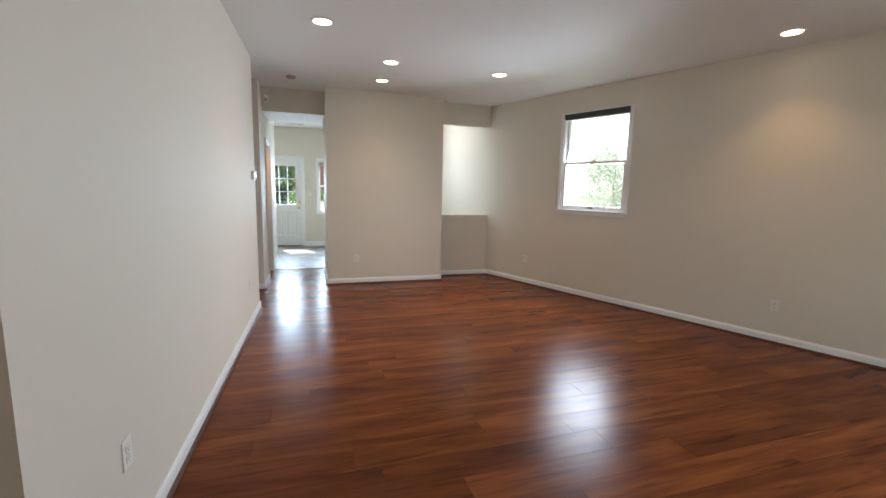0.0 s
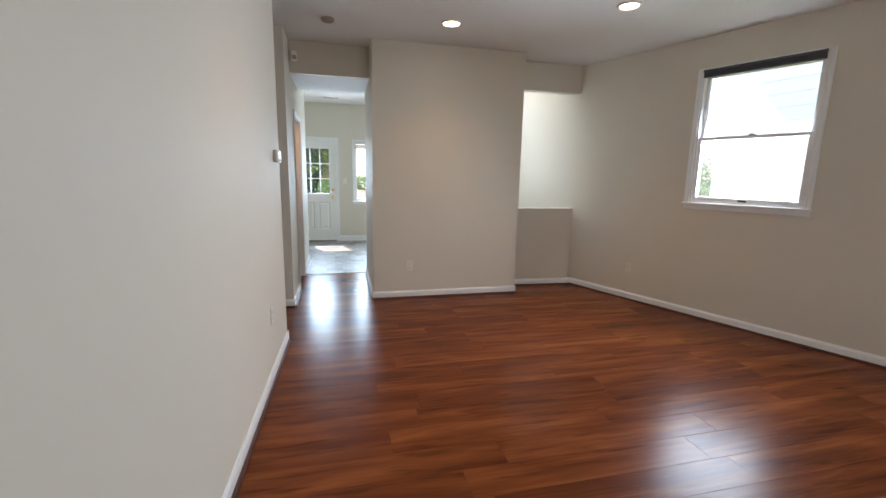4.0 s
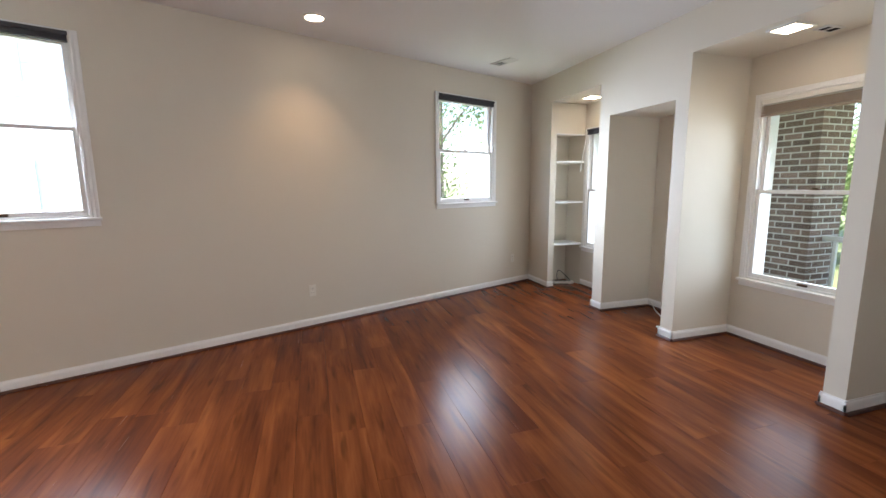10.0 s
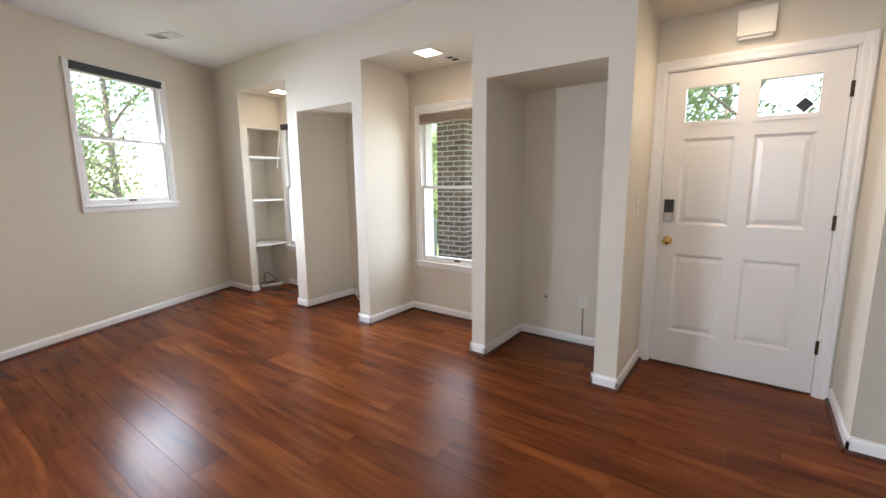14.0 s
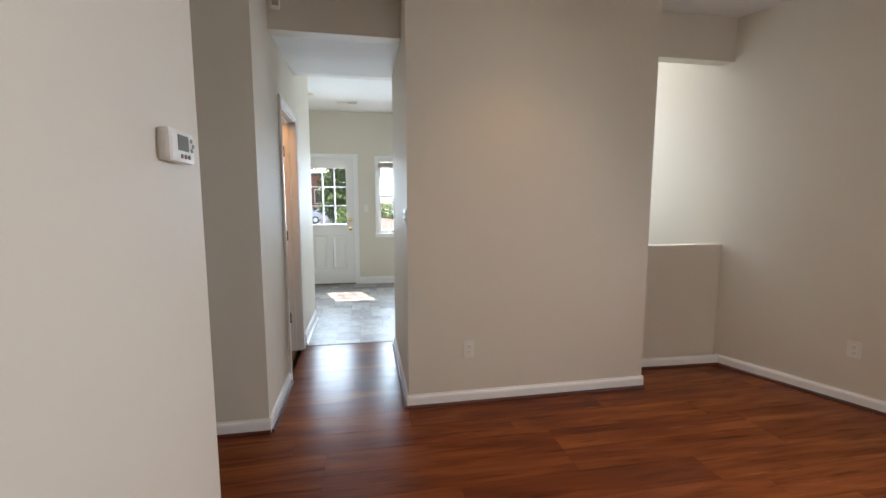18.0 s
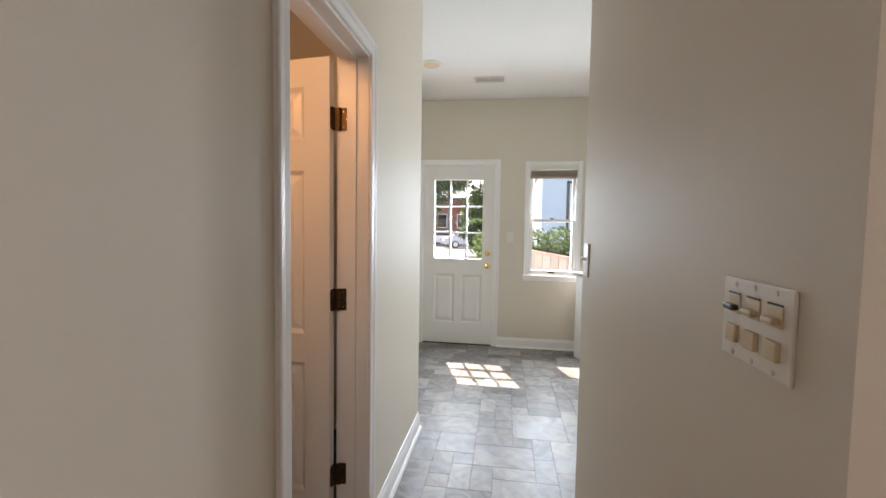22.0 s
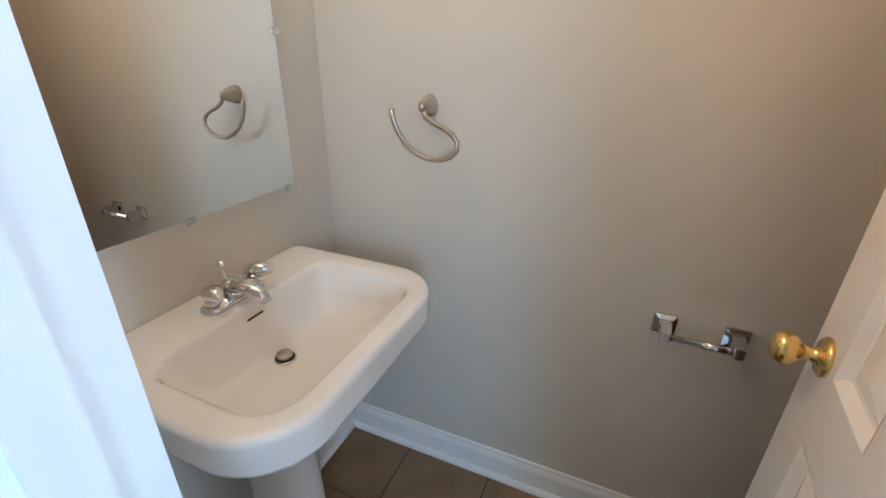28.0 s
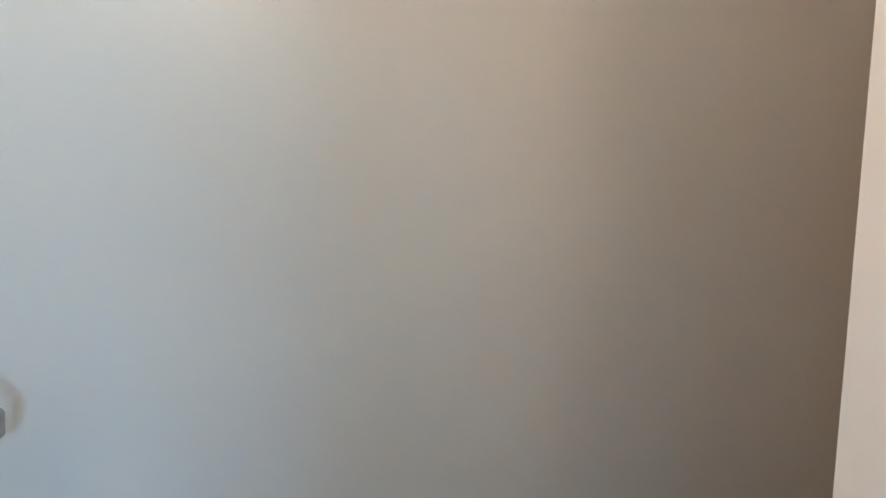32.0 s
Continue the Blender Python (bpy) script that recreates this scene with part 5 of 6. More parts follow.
cp = part("control_panel", box(m0 + 0.008, m0 + 0.098, 0.450, 0.457, 0.935, 1.19, 0.003), DGLASS, mw)
for k in range(12):
    bx, bz = m0 + 0.024 + (k % 3) * 0.024, 0.955 + (k // 3) * 0.032
    part("button", box(bx, bx + 0.018, 0.4565, 0.459, bz, bz + 0.022, 0.001), BLACK, cp)
part("display", box(m0 + 0.02, m0 + 0.088, 0.4565, 0.459, 1.115, 1.165, 0.001), material("lcd_green", (0.05, 0.09, 0.08), 0.2), cp)
for fx in (m0 + 0.04, m1 - 0.04):
    for fy in (0.12, 0.40):
        part("foot", box(fx - 0.012, fx + 0.012, fy - 0.012, fy + 0.012, 0.907, 0.920), BLACK, mw)


# ---- outside ----


def leaf_material(name, colour):
    """Leaves that let part of the sun through."""
    m = material(name, colour, 0.5, var=0.45, scale=2.5)
    n, link = m.node_tree.nodes, m.node_tree.links.new
    tl, mx = n.new("ShaderNodeBsdfTranslucent"), n.new("ShaderNodeMixShader")
    b = n["Principled BSDF"]
    link(b.inputs["Base Color"].links[0].from_socket, tl.inputs["Color"])
    mx.inputs[0].default_value = 0.65
    link(b.outputs[0], mx.inputs[1])
    link(tl.outputs[0], mx.inputs[2])
    link(mx.outputs[0], n["Material Output"].inputs["Surface"])
    return m


LEAF = leaf_material("green_leaves", (0.22, 0.30, 0.13))
# pale colour imitates glare on the trees seen through window 1
PALE_LEAF = leaf_material("washed_out_leaves", (0.30, 0.36, 0.27))
LEAF2 = leaf_material("dark_green_leaves", (0.08, 0.13, 0.045))
BARK = material("grey_bark", (0.20, 0.17, 0.14), 0.9, var=0.4, scale=14, bump=0.5, bump_scale=30)
GRASS = material("lawn_ground", (0.10, 0.13, 0.05), 0.9, var=0.35, scale=1.5)
ASPHALT = material("parking_asphalt", (0.22, 0.21, 0.20), 0.85, var=0.15, scale=6)
SIDING = material("pale_siding", (0.75, 0.75, 0.74), 0.6, var=0.04, scale=2)
PALEBLUE = material("pale_blue_panel", (0.44, 0.55, 0.62), 0.5, var=0.06, scale=1)
BRICK = material("brown_brick", (0.19, 0.125, 0.102), 0.85, var=0.35, scale=12, bump=0.4, bump_scale=80, random_var=0.35)
REDBRICK = material("red_brick_wall", (0.26, 0.10, 0.075), 0.85, var=0.25, scale=20)
MORTAR = material("pale_mortar", (0.62, 0.59, 0.55), 0.95, var=0.1, scale=20)
RAILW = material("white_rail_paint", (0.78, 0.77, 0.75), 0.5, var=0.03)
DECKG = material("greyed_deck_board", (0.40, 0.39, 0.37), 0.75, var=0.18, scale=7, stretch=(4, 1, 1), random_var=0.12)
DECKW = material("weathered_deck_wood", (0.42, 0.31, 0.27), 0.7, var=0.2, scale=8)
CONC = material("porch_concrete", (0.42, 0.40, 0.37), 0.85, var=0.1, scale=4)
ROOF = material("dark_roof", (0.08, 0.08, 0.085), 0.8, var=0.2)
structure("ground", plate([(-400, -400), (400, -400), (400, 400), (-400, 400)], -0.75, -0.6), GRASS, "grass and bare ground round the house", "ground")
structure("parking_lot", plate([(-30, 17.0), (30, 17.0), (30, 60), (-30, 60)], -0.6, -0.55), ASPHALT, "sunlit asphalt parking lot", "road")


def leaf_cloud(bm, centre, radii, count, size, seed):
    r = random.Random(seed)
    for _ in range(count):
        while True:
            v = Vector((r.uniform(-1, 1), r.uniform(-1, 1), r.uniform(-1, 1)))
            if 0.25 < v.length < 1:
                break
        c = Vector(centre) + Vector((v.x * radii[0], v.y * radii[1], v.z * radii[2]))
        a = Vector((r.gauss(0, 1), r.gauss(0, 1), r.gauss(0, 1))).normalized()
        b = a.orthogonal().normalized() * size * r.uniform(0.5, 1.0)
        d = a.cross(b).normalized() * size * r.uniform(0.8, 1.7)
        bm.faces.new([bm.verts.new(p) for p in (c - d, c + b * 0.6, c + d, c - b * 0.6)])


def tree(x, y, h, spread, seed, label="leafy green broadleaf tree in sunlight", mat=None, size=0.16, count=420, low=0.35):
    r = random.Random(seed)
    ob = thing("tree", label, "tree", "trees outside", m=pose(x, y, -0.6))
    part("trunk", tube([(0, 0, 0), (0.05, 0.02, h * 0.25), (-0.06, 0.05, h * 0.55), (0.04, 0, h * 0.85)], [h * 0.012, h * 0.010, h * 0.007, h * 0.003], 9), BARK, ob)
    bm = bmesh.new()
    for k in range(9):
        a, z = r.uniform(0, 6.28), r.uniform(low, 0.95) * h
        d = spread * r.uniform(0.25, 0.8) * (1.15 - abs(z / h - 0.6))
        c = (d * math.cos(a), d * math.sin(a), z)
        limb = tube([(0, 0, z * 0.7), (c[0] * 0.5, c[1] * 0.5, z * 0.88), c], [h * 0.006, h * 0.004, h * 0.002], 6)
        part("limb", limb, BARK, ob)
        q = spread * r.uniform(0.35, 0.55)
        leaf_cloud(bm, c, (q, q, q * 0.75), count, size, seed * 31 + k)
    part("crown", bm, mat or LEAF, ob)
    return ob


# beside the house: neighbour and trees seen from the slanted wall
nb = thing("neighbour_house", "pale two-storey neighbour house in bright sun", "house", m=pose(10.5, 5.0, -0.6, 0, 0, 8))
part("wall", boxes((0, 7, -2.6, 6.6, 0, 6.2)), SIDING, nb)
for k in range(20):
    part("siding_board", box(-0.02, 0.0, -2.6, 6.6, k * 0.31, k * 0.31 + 0.295), SIDING, nb)
for yy in (-0.6, 3.8):
    for zz in (1.2, 4.0):
        w = part("window", box(-0.05, -0.021, yy - 0.5, yy + 0.5, zz, zz + 1.4), RAILW, nb)
        part("pane", box(-0.055, -0.051, yy - 0.42, yy + 0.42, zz + 0.08, zz + 1.32), RAILW, w, "pale drawn blind")
part("roof", loft([[(-0.4, -3, 6.2), (7.4, -3, 6.2), (7.4, 7, 6.2), (-0.4, 7, 6.2)], [(3.4, -3, 8.2), (3.6, -3, 8.2), (3.6, 7, 8.2), (3.4, 7, 8.2)]]), ROOF, nb)
for i, (x, y, h, s) in enumerate(((15.5, 19.5, 4.4, 2.6), (19.0, 23.5, 5.2, 3.0), (21.5, 28.5, 7.0, 3.4), (18.5, -2.5, 11, 4.2), (17.5, -6.5, 10, 4.0), (22, -0.5, 12, 4.6), (21, -9, 12, 5.0), (19.5, 1.2, 9, 3.6))):
    if i < 3:
        tree(x, y, h, s, 100 + i, "thin young tree in bright sun, leaves paled to imitate glare", PALE_LEAF, 0.08, 420, 0.12)
    else:
        tree(x, y, h, s, 100 + i, low=0.12, size=0.085, count=900)
# front: porch with brick column, railing, trees
structure("porch_floor", box(-2.2, 6.2, -2.9, -0.68, -0.35, -0.12), CONC, "grey concrete porch floor", "floor")
structure("porch_ceiling", box(-2.2, 6.4, -3.3, -0.68, 2.55, 2.75), SIDING, "white painted porch ceiling", "ceiling")
bc = thing("brick_column", "square brown brick porch column with pale mortar", "column", m=pose(3.50, -2.53, -0.12))
CW = 0.50
part("mortar_core", box(-CW / 2 + 0.003, CW / 2 - 0.003, -CW / 2 + 0.003, CW / 2 - 0.003, 0, 2.5), MORTAR, bc)
bks = {}
for dims in ((0.188, 0.09),):
    bm = bmesh.new()
    add_box(bm, 0, dims[0], 0, dims[1], 0, 0.058, 0.004)
    me = bpy.data.meshes.new("brick")
    bm.normal_update()
    bm.to_mesh(me)
    bm.free()
    me.materials.append(BRICK)
    bks[dims] = me
for c in range(34):
    z = 0.004 + c * 0.075
    for k in range(2):
        for face in range(4):
            o = new("brick", bks[(0.188, 0.09)])
            o.parent = bc
            sx = CW / 2 - 0.188 - k * 0.205 if c % 2 else -CW / 2 + k * 0.205
            o.matrix_basis = Matrix.Rotation(radians(90 * face), 4, "Z") @ Matrix.Translation((sx, -CW / 2, z))
rl = thing("porch_railing", "white painted porch railing", "railing", m=pose(-1.2, -2.53, -0.12))
part("top_rail", box(0, 4.47, -0.03, 0.03, 0.84, 0.90, 0.006), RAILW, rl)
part("bottom_rail", box(0, 4.47, -0.02, 0.02, 0.10, 0.15), RAILW, rl)
for k in range(35):
    part("baluster", box(0.06 + k * 0.125, 0.095 + k * 0.125, -0.017, 0.017, 0.15, 0.84), RAILW, rl)
r2 = thing("porch_railing", "white painted porch railing", "railing", m=pose(3.79, -2.53, -0.12))
part("top_rail", box(0, 2.4, -0.03, 0.03, 0.84, 0.90, 0.006), RAILW, r2)
part("bottom_rail", box(0, 2.4, -0.02, 0.02, 0.10, 0.15), RAILW, r2)
for k in range(19):
    part("baluster", box(0.06 + k * 0.125, 0.095 + k * 0.125, -0.017, 0.017, 0.15, 0.84), RAILW, r2)
for i, (x, y, h, s) in enumerate(((0.0, -10.5, 9, 3.6), (3.2, -11.5, 10, 3.8), (6.6, -10.0, 9, 3.6), (4.6, -16, 12, 4.6), (-3.0, -13.5, 11, 4.2), (10.4, -12.5, 11, 4.4), (1.0, -19, 13, 5), (7.6, -8.2, 3.4, 1.7), (-1.7, -9.2, 8.5, 3.4))):
    tree(x, y, h, s, 200 + i, low=0.10, size=0.075, count=1500)
# back: deck rail, hedge, parked cars, buildings
structure("back_deck", box(-2.6, 3.4, 11.3, 13.6, -0.3, -0.14), CONC, "pale wooden back deck", "floor")
dk = thing("deck_railing", "sloping pale wooden deck railing", "railing", m=pose(-0.10, 13.3, -0.12, 0, 0, 0))
for k in range(22):
    sx = k * 0.13
    zt = 1.15 - 0.161 * sx
    part("board", box(sx, sx + 0.121, -0.02, 0.02, 0.0, zt), DECKG, dk)
rail = bmesh.new()
rv = [rail.verts.new(v) for v in ((-0.05, -0.06, 1.14), (2.9, -0.06, 0.665), (2.9, 0.06, 0.665), (-0.05, 0.06, 1.14), (-0.05, -0.06, 1.18), (2.9, -0.06, 0.705), (2.9, 0.06, 0.705), (-0.05, 0.06, 1.18))]
for f in ((0, 1, 2, 3), (7, 6, 5, 4), (0, 4, 5, 1), (1, 5, 6, 2), (2, 6, 7, 3), (3, 7, 4, 0)):
    rail.faces.new([rv[i] for i in f])
part("hand_rail", rail, DECKW, dk, "weathered pinkish hand rail")
hg = thing("hedge", "clipped bright green hedge", "hedge", m=pose(2.4, 15.3, -0.6))
bm = bmesh.new()
for k in range(14):
    for zc in (0.55, 1.45):
        leaf_cloud(bm, (-2.9 + k * 0.48, 0.06 * (k % 3), zc + 0.05 * (k % 2)), (0.42, 0.55, 0.52), 620, 0.05, 900 + k * 2 + int(zc))
part("leaves", bm, LEAF2, hg)
part("core", box(-3.0, 3.5, -0.22, 0.30, 0, 1.55, 0.2), LEAF2, hg)
bb = thing("apartment_building", "pale blue building with red brick upper storey", "building", m=pose(4.5, 34, -0.6))
part("wall", box(-2.4, 12, 0, 8, 0, 5.47), PALEBLUE, bb)
part("brick_storey", box(-2.42, 12.02, -0.02, 8, 5.47, 9.5), REDBRICK, bb)
for k in range(6):
    for zz in (5.85,):
        w = part("window", box(-1.2 + k * 2.1, -0.2 + k * 2.1, -0.07, -0.02, zz, zz + 1.8), RAILW, bb)
        part("pane", box(-1.1 + k * 2.1, -0.3 + k * 2.1, -0.09, -0.071, zz + 0.1, zz + 1.7), DGLASS, w)
part("roof", box(-2.6, 12.2, -0.2, 8.2, 9.5, 9.8), ROOF, bb)
rb = thing("brick_building", "low red brick building beyond the parking lot", "building", m=pose(-6, 66, -0.6))
part("wall", box(-12, 8, 0, 6, 0, 5.5), REDBRICK, rb)
for k in range(6):
    w = part("window", box(-10 + k * 3, -8.4 + k * 3, -0.06, 0.0, 1.6, 3.6), RAILW, rb)
    part("pane", box(-9.9 + k * 3, -8.5 + k * 3, -0.08, -0.061, 1.7, 3.5), DGLASS, w)
part("roof", box(-12.3, 8.3, -0.4, 6.4, 5.5, 5.9), ROOF, rb)
sl = thing("street_lamp", "dark metal parking lot lamp post with square head", "street lamp", m=pose(2.58, 26.0, -0.6))
part("pole", tube([(0, 0, 0), (0, 0, 4.06)], 0.07, 10), BLACK, sl)
part("arm", box(0.0, 0.5, -0.04, 0.04, 3.95, 4.03), BLACK, sl)
part("head", box(0.25, 0.85, -0.22, 0.22, 3.92, 4.06, 0.03), BLACK, sl)


def car(x, y, turn, paint, label):
    ob = thing("car", label, "car", "parked cars", m=pose(x, y, -0.55, 0, 0, turn))
    prof = [(-2.15, 0.35), (-2.2, 0.62), (-2.05, 0.86), (-1.45, 0.95), (-0.85, 1.38), (0.55, 1.42), (1.35, 0.98), (2.05, 0.82), (2.2, 0.60), (2.15, 0.35)]
    part("body", loft([[(a, -0.86, z) for a, z in prof], [(a, 0.86, z) for a, z in prof]]), paint, ob)
    part("side_glass", loft([[(a, -0.868, z) for a, z in ((-1.30, 0.98), (-0.80, 1.31), (0.50, 1.34), (1.12, 0.98))], [(a, 0.868, z) for a, z in ((-1.30, 0.98), (-0.80, 1.31), (0.50, 1.34), (1.12, 0.98))]]), DGLASS, ob)
    part("windscreen", loft([[(a, y0, z) for a, z in ((0.60, 1.39), (0.64, 1.42), (1.34, 1.01), (1.28, 0.98))] for y0 in (-0.70, 0.70)]), DGLASS, ob)
    part("rear_window", loft([[(a, y0, z) for a, z in ((-0.90, 1.36), (-0.94, 1.38), (-1.44, 0.99), (-1.38, 0.97))] for y0 in (-0.70, 0.70)]), DGLASS, ob)
    for wx in (-1.35, 1.35):
        for wy in (-0.78, 0.78):
            wl = part("wheel", lathe([(0.24, -0.11), (0.32, -0.09), (0.33, 0.0), (0.32, 0.09), (0.24, 0.11)], 18), BLACK, ob)
            wl.matrix_basis = pose(wx, wy, 0.33, 90)
            part("rim", lathe([(0.20, -0.113), (0.21, 0.0), (0.20, 0.113)], 12), STEEL, wl)
    for wy in (-0.62, 0.62):
        part("headlight", box(2.05, 2.20, wy - 0.16, wy + 0.16, 0.62, 0.76, 0.02), PORC, ob)
        part("tail_light", box(-2.20, -2.06, wy - 0.14, wy + 0.14, 0.66, 0.82, 0.02), material("red_lens", (0.35, 0.02, 0.02), 0.2), ob)
    return ob


car(-6.0, 45.5, 20, material("white_car_paint", (0.75, 0.76, 0.78), 0.2, coat=0.6), "white parked car in the lot")
car(-8.6, 49.0, 15, material("blue_car_paint", (0.05, 0.12, 0.32), 0.2, coat=0.6), "dark blue parked car in the lot")
car(-3.4, 42.5, 25, material("silver_car_paint", (0.5, 0.52, 0.55), 0.25, coat=0.6), "silver parked car in the lot")
for i, (x, y, h, s) in enumerate(((-6.5, 53, 12, 4.4), (-10.5, 55, 12, 4.4), (-3.0, 54, 11, 4.2), (-14, 50, 10, 4), (-1.9, 32.5, 2.3, 1.0), (-9, 60, 12, 4))):
    tree(x, y, h, s, 300 + i, mat=LEAF2, low=0.25, size=0.2, count=480)


# ---- lamps ----
def downlight(x, y, z, lit=True, watts=LAMP_W):
    ob = thing("recessed_light", "round recessed ceiling light, " + ("lit warm white" if lit else "dim glow painted on the lens"), "ceiling light", "ceiling downlights", m=pose(x, y, z))
    bm = bmesh.new()
    prof = [(0.098, 0.0), (0.096, -0.006), (0.078, -0.008), (0.072, -0.002), (0.072, 0.0)]
    rings = [[bm.verts.new((r * math.cos(2 * math.pi * k / 28), r * math.sin(2 * math.pi * k / 28), h)) for k in range(28)] for r, h in prof]
    for a, b in zip(rings, rings[1:]):
        for k in range(28):
            bm.faces.new((a[k], a[(k + 1) % 28], b[(k + 1) % 28], b[k]))
    bmesh.ops.recalc_face_normals(bm, faces=bm.faces)
    part("trim_ring", bm, PLASTIC, ob)
    part("lens", lathe([(0.073, -0.0035), (0.073, -0.001)], 28), LAMPW if lit else LAMPDIM, ob)
    if lit:
        spot_light("downlight_lamp", x, y, z - 0.012, watts, WARM, 104)
    return ob


for x, y in ((0.745, 5.23), (0.78, 6.05), (0.0, 4.31), (3.74, 3.13), (2.05, 5.24)):
    downlight(x, y, ZC)
# dimly lit light without a lamp, its glow put into the lens colour
downlight(-0.87, 10.03, ZC, lit=False)


def square_light(x, y, z, watts):
    ob = thing("niche_light", "square flush ceiling light, lit warm white", "ceiling light", "niche lights", m=pose(x, y, z))
    part("frame", boxes((-0.10, 0.10, -0.10, -0.085, -0.014, 0), (-0.10, 0.10, 0.085, 0.10, -0.014, 0), (-0.10, -0.085, -0.085, 0.085, -0.014, 0), (0.085, 0.10, -0.085, 0.085, -0.014, 0)), PLASTIC, ob)
    part("diffuser", box(-0.085, 0.085, -0.085, 0.085, -0.010, -0.002), LAMPW, ob)
    spot_light("niche_lamp", x, y, z - 0.02, watts, (1.0, 0.80, 0.56), 150)


for x, y, watts in ((4.42, -0.10, 0.7), (2.10, 0.02, 0.9), (-0.10, -0.05, 3.8)):
    square_light(x, y, ZL, watts)

# daylight of the sky in the window openings
INWARD = pose(0, 0, 0, 72)
DAY_BACK = (0.60, 0.82, 1.0)
for m, w, h, watts, fan in ((right_pose(1.916, -0.16, 1.66), 0.87, 0.86, 13.5, 128), (right_pose(6.085, -0.16, 1.66), 0.84, 0.86, 7.5, 105),
                       (along((2.14, YE - 0.17), (3.14, YE - 0.17), 1.32), 0.85, 1.45, 2.6, 130), (along((4.40, YE - 0.17), (5.40, YE - 0.17), 1.32), 0.72, 1.45, 2, 130),
                       (along((0.3225, 11.225), (-0.68, 11.225), 1.44), 0.48, 1.15, 10, 150), (along((-0.725, 11.24), (-1.725, 11.24), 1.45), 0.56, 0.9, 10, 150)):
    area_light("sky_window", m @ INWARD, w, h, watts, DAY if w > 0.6 else DAY_BACK, fan)
# per bulb a wide spot, and a narrow one added to brighten the door
for sx in (-0.13, 0.13):
    for watts, cone, tilt in ((0.42, 165, 50), (2.2, 100, 74)):
        vp = spot_light("vanity_lamp", -1.15 + sx, 6.842 + 0.12, 2.17, watts, (1.0, 0.43, 0.13), cone)
        vp.matrix_world = pose(-1.15 + sx, 6.842 + 0.12, 2.17, tilt)
# fill lamp in the added shaft, unseen, to brighten the stairwell
area_light("shaft_fill", pose(2.05, 7.53, ZC + 1.1), 0.5, 0.6, 7, DAY)
# added fill lamp behind the unseen stairwell window, evens out the slanted wall
area_light("stair_opening_fill", pose(1.62, 7.525, 1.65, 0, -90, 0), 1.1, 0.64, 1.5, (0.76, 0.92, 1.0), 170)
# added fill lamp in the unseen kitchen window, brightens hall and bathroom
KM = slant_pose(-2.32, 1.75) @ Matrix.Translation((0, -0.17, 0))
area_light("kitchen_side_fill", KM @ INWARD, 0.84, 1.12, 3.7, (0.70, 0.86, 1.0), 150)


# ---- floor pieces ----
ROW, BOARD = 0.1925, 1.285
floor = tagged(to_object("floor", box(-0.02, 0.0, -0.02, 0.0, -0.012, -0.011), FLOORW), "glossy cherry-brown laminate board floor", "floor", kind="structure")
shared = {}


def board(x0, x1, y0, y1):
    key = (round(x1 - x0, 3), round(y1 - y0, 3))
    if key not in shared:
        w, d = key
        bm = bmesh.new()
        e, t = 0.0007, 0.0012
        top = [bm.verts.new(v) for v in ((e, e, 0), (w - e, e, 0), (w - e, d - e, 0), (e, d - e, 0))]
        low = [bm.verts.new(v) for v in ((0, 0, -t), (w, 0, -t), (w, d, -t), (0, d, -t))]
        bot = [bm.verts.new(v) for v in ((0, 0, -0.01), (w, 0, -0.01), (w, d, -0.01), (0, d, -0.01))]
        bm.faces.new(top)
        for a, b in ((low, top), (bot, low)):
            for k in range(4):
                bm.faces.new((a[k], a[(k + 1) % 4], b[(k + 1) % 4], b[k]))
        me = bpy.data.meshes.new("board")
        bm.normal_update()
        bm.to_mesh(me)
        bm.free()
        me.materials.append(FLOORW)
        shared[key] = me
    ob = new("board", shared[key])
    ob.location = (x0, y0, 0)
    ob.parent = floor


rng = random.Random(7)
y = -0.47
row = 0
while y < 8.06:
    y1 = min(y + ROW, 8.062)
    lo = -1.02 if y < 1.70 else (-0.93 if y < 5.4 else -1.6)
    if y > 6.55:
        lo = -0.80
    hi = floor_x(y1) + 0.04 if y1 < 7.05 else 0.10
    x = lo - rng.random() * BOARD
    while x < hi:
        a, b = max(x, lo), min(x + BOARD, hi)
        if b - a > 0.02:
            board(round(a, 3), round(b, 3), y, y1)
        x += BOARD
    y = y1
    row += 1
structure("floor_edge_strip", box(XH, 0.10, 8.058, 8.085, -0.008, 0.004, 0.002), BRONZE, "dark metal strip between laminate and vinyl", "floor trim")

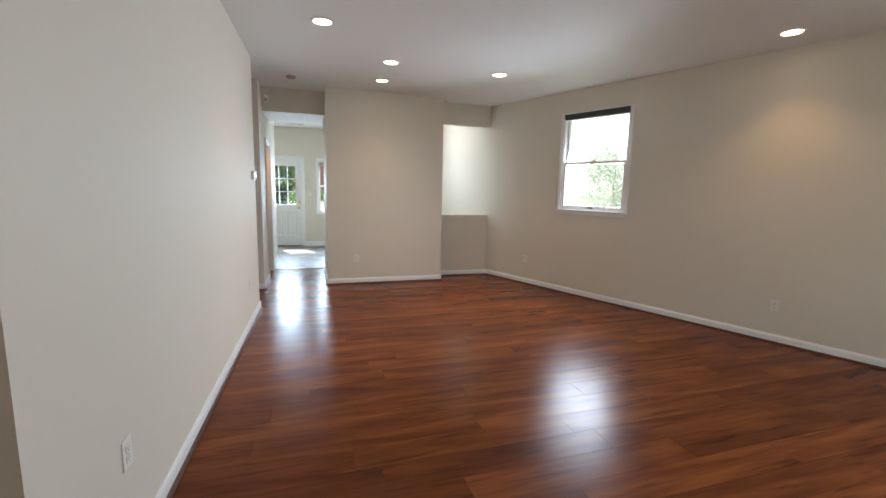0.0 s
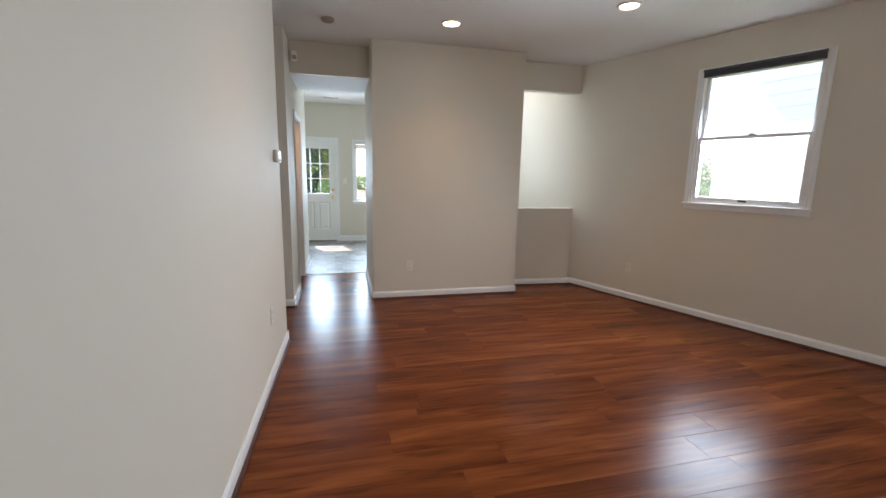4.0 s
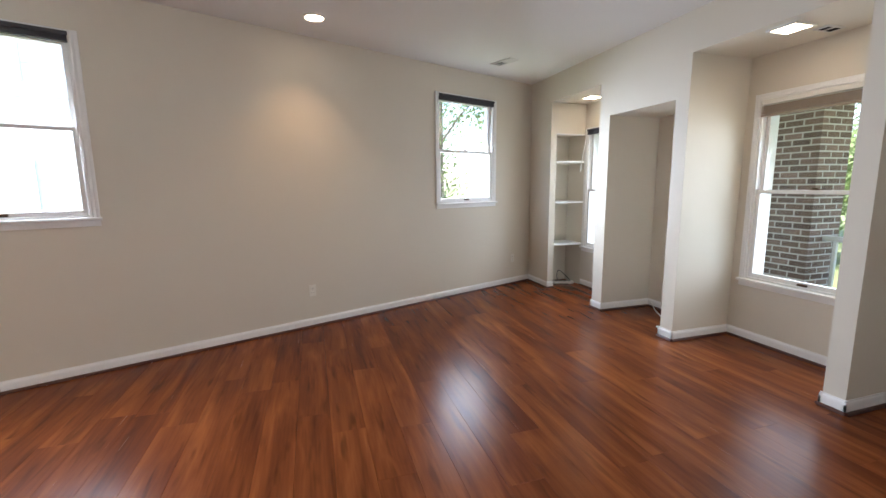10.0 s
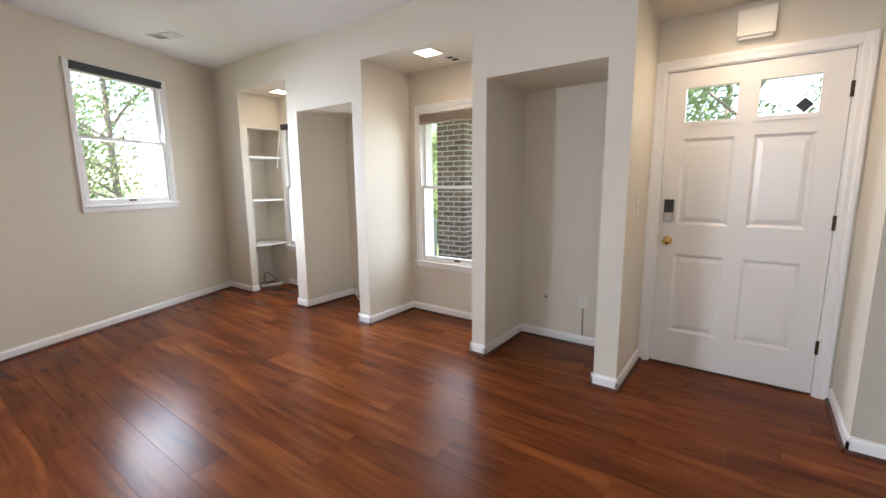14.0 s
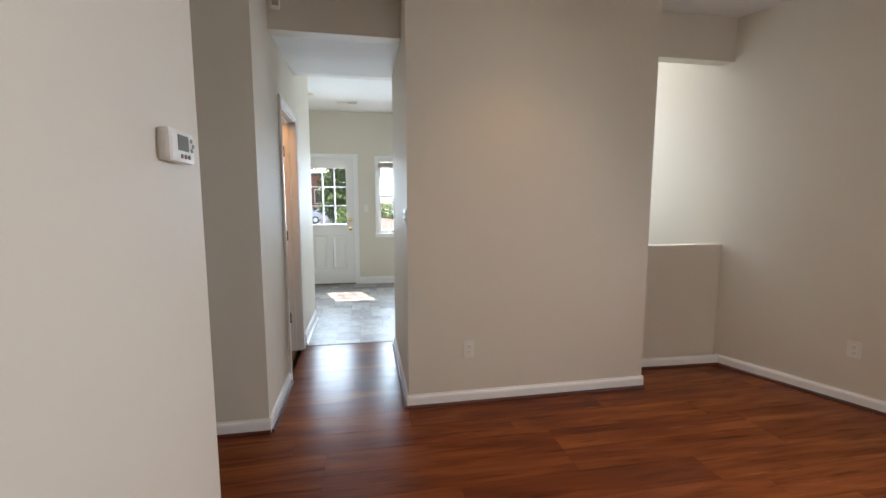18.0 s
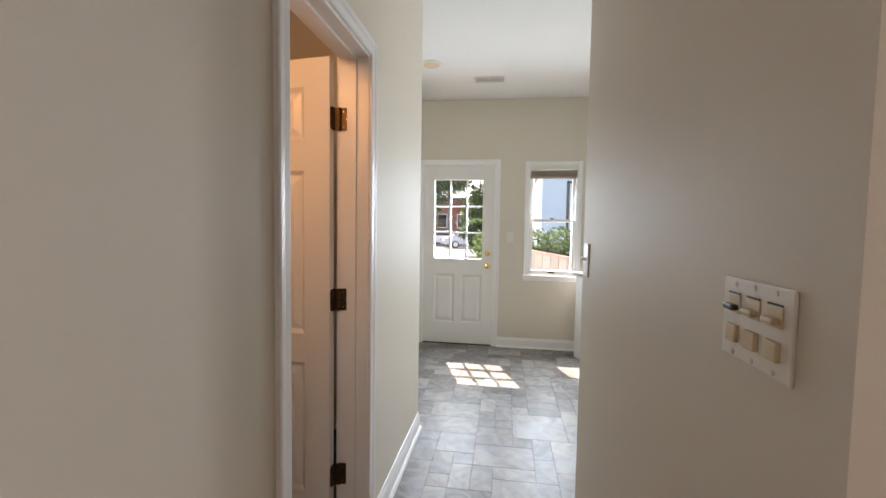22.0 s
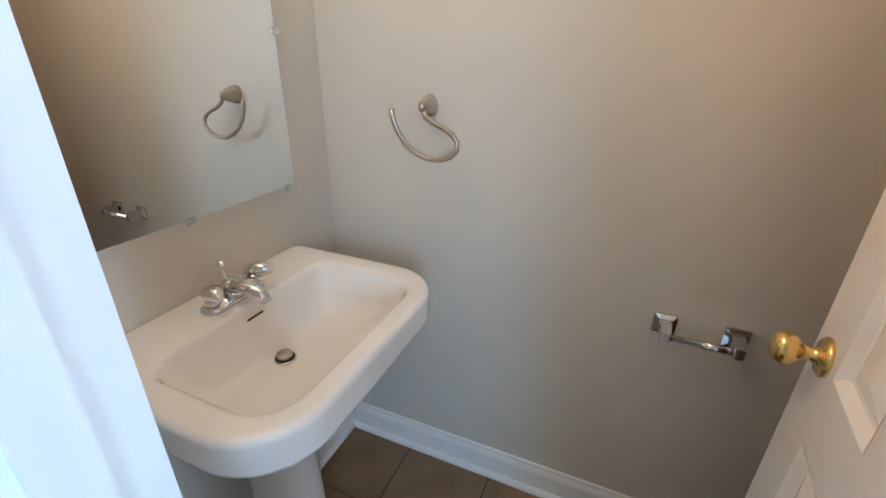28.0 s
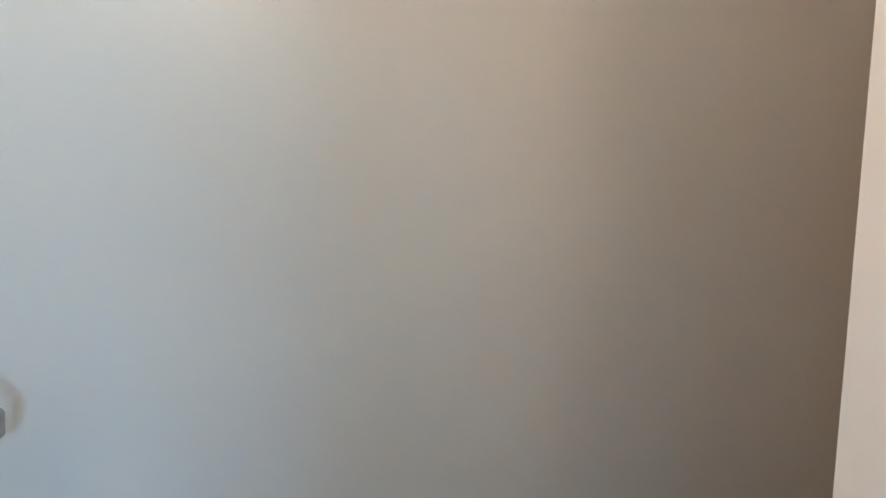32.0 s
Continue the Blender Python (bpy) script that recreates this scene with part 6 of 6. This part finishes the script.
# kitchen vinyl in mixed slabs
kfloor = tagged(to_object("floor_kitchen", box(-0.02, 0.0, 9.0, 9.02, -0.012, -0.011), VINYL), "grey slate-look vinyl floor in mixed rectangles", "floor", kind="structure")
U = 0.118
gx, gy = 29, 27
used = [[False] * gy for _ in range(gx)]
sizes = [(3, 2), (2, 2), (2, 3), (2, 2), (2, 1), (1, 2), (3, 3), (1, 1)]
tiles = {}
for j in range(gy):
    for i in range(gx):
        if used[i][j]:
            continue
        opts = sizes[:]
        rng.shuffle(opts)
        for w, d in opts + [(1, 1)]:
            if i + w <= gx and j + d <= gy and not any(used[i + a][j + b] for a in range(w) for b in range(d)):
                break
        for a in range(w):
            for b in range(d):
                used[i + a][j + b] = True
        if (w, d) not in tiles:
            bm = bmesh.new()
            W, D, g = w * U, d * U, 0.0012
            top = [bm.verts.new(v) for v in ((g, g, 0), (W - g, g, 0), (W - g, D - g, 0), (g, D - g, 0))]
            low = [bm.verts.new(v) for v in ((g * 0.3, g * 0.3, -0.002), (W - g * 0.3, g * 0.3, -0.002), (W - g * 0.3, D - g * 0.3, -0.002), (g * 0.3, D - g * 0.3, -0.002))]
            bm.faces.new(top)
            for k in range(4):
                bm.faces.new((low[k], low[(k + 1) % 4], top[(k + 1) % 4], top[k]))
            me = bpy.data.meshes.new("slab")
            bm.normal_update()
            bm.to_mesh(me)
            bm.free()
            me.materials.append(VINYL)
            tiles[(w, d)] = me
        ob = new("slab", tiles[(w, d)])
        ob.location = (-2.0 + i * U, 8.072 + j * U, 0.0)
        ob.parent = kfloor
# bathroom stone tiles
bfloor = tagged(to_object("floor_bathroom", box(-1.8, XH - 0.02, 6.8, 8.95, -0.014, -0.006), DARK), "mottled brown stone tile floor", "floor", kind="structure")
bm = bmesh.new()
add_box(bm, 0.0015, 0.3015, 0.0015, 0.3015, -0.006, 0.0, 0.0015)
tme = bpy.data.meshes.new("tile")
bm.normal_update()
bm.to_mesh(tme)
bm.free()
tme.materials.append(BATHTILE)
for i in range(4):
    for j in range(7):
        ob = new("tile", tme)
        ob.location = (-1.80 + i * 0.304, 6.81 + j * 0.304, 0.0)
        ob.parent = bfloor
        if i == 3:
            ob.scale = (0.45, 1, 1)
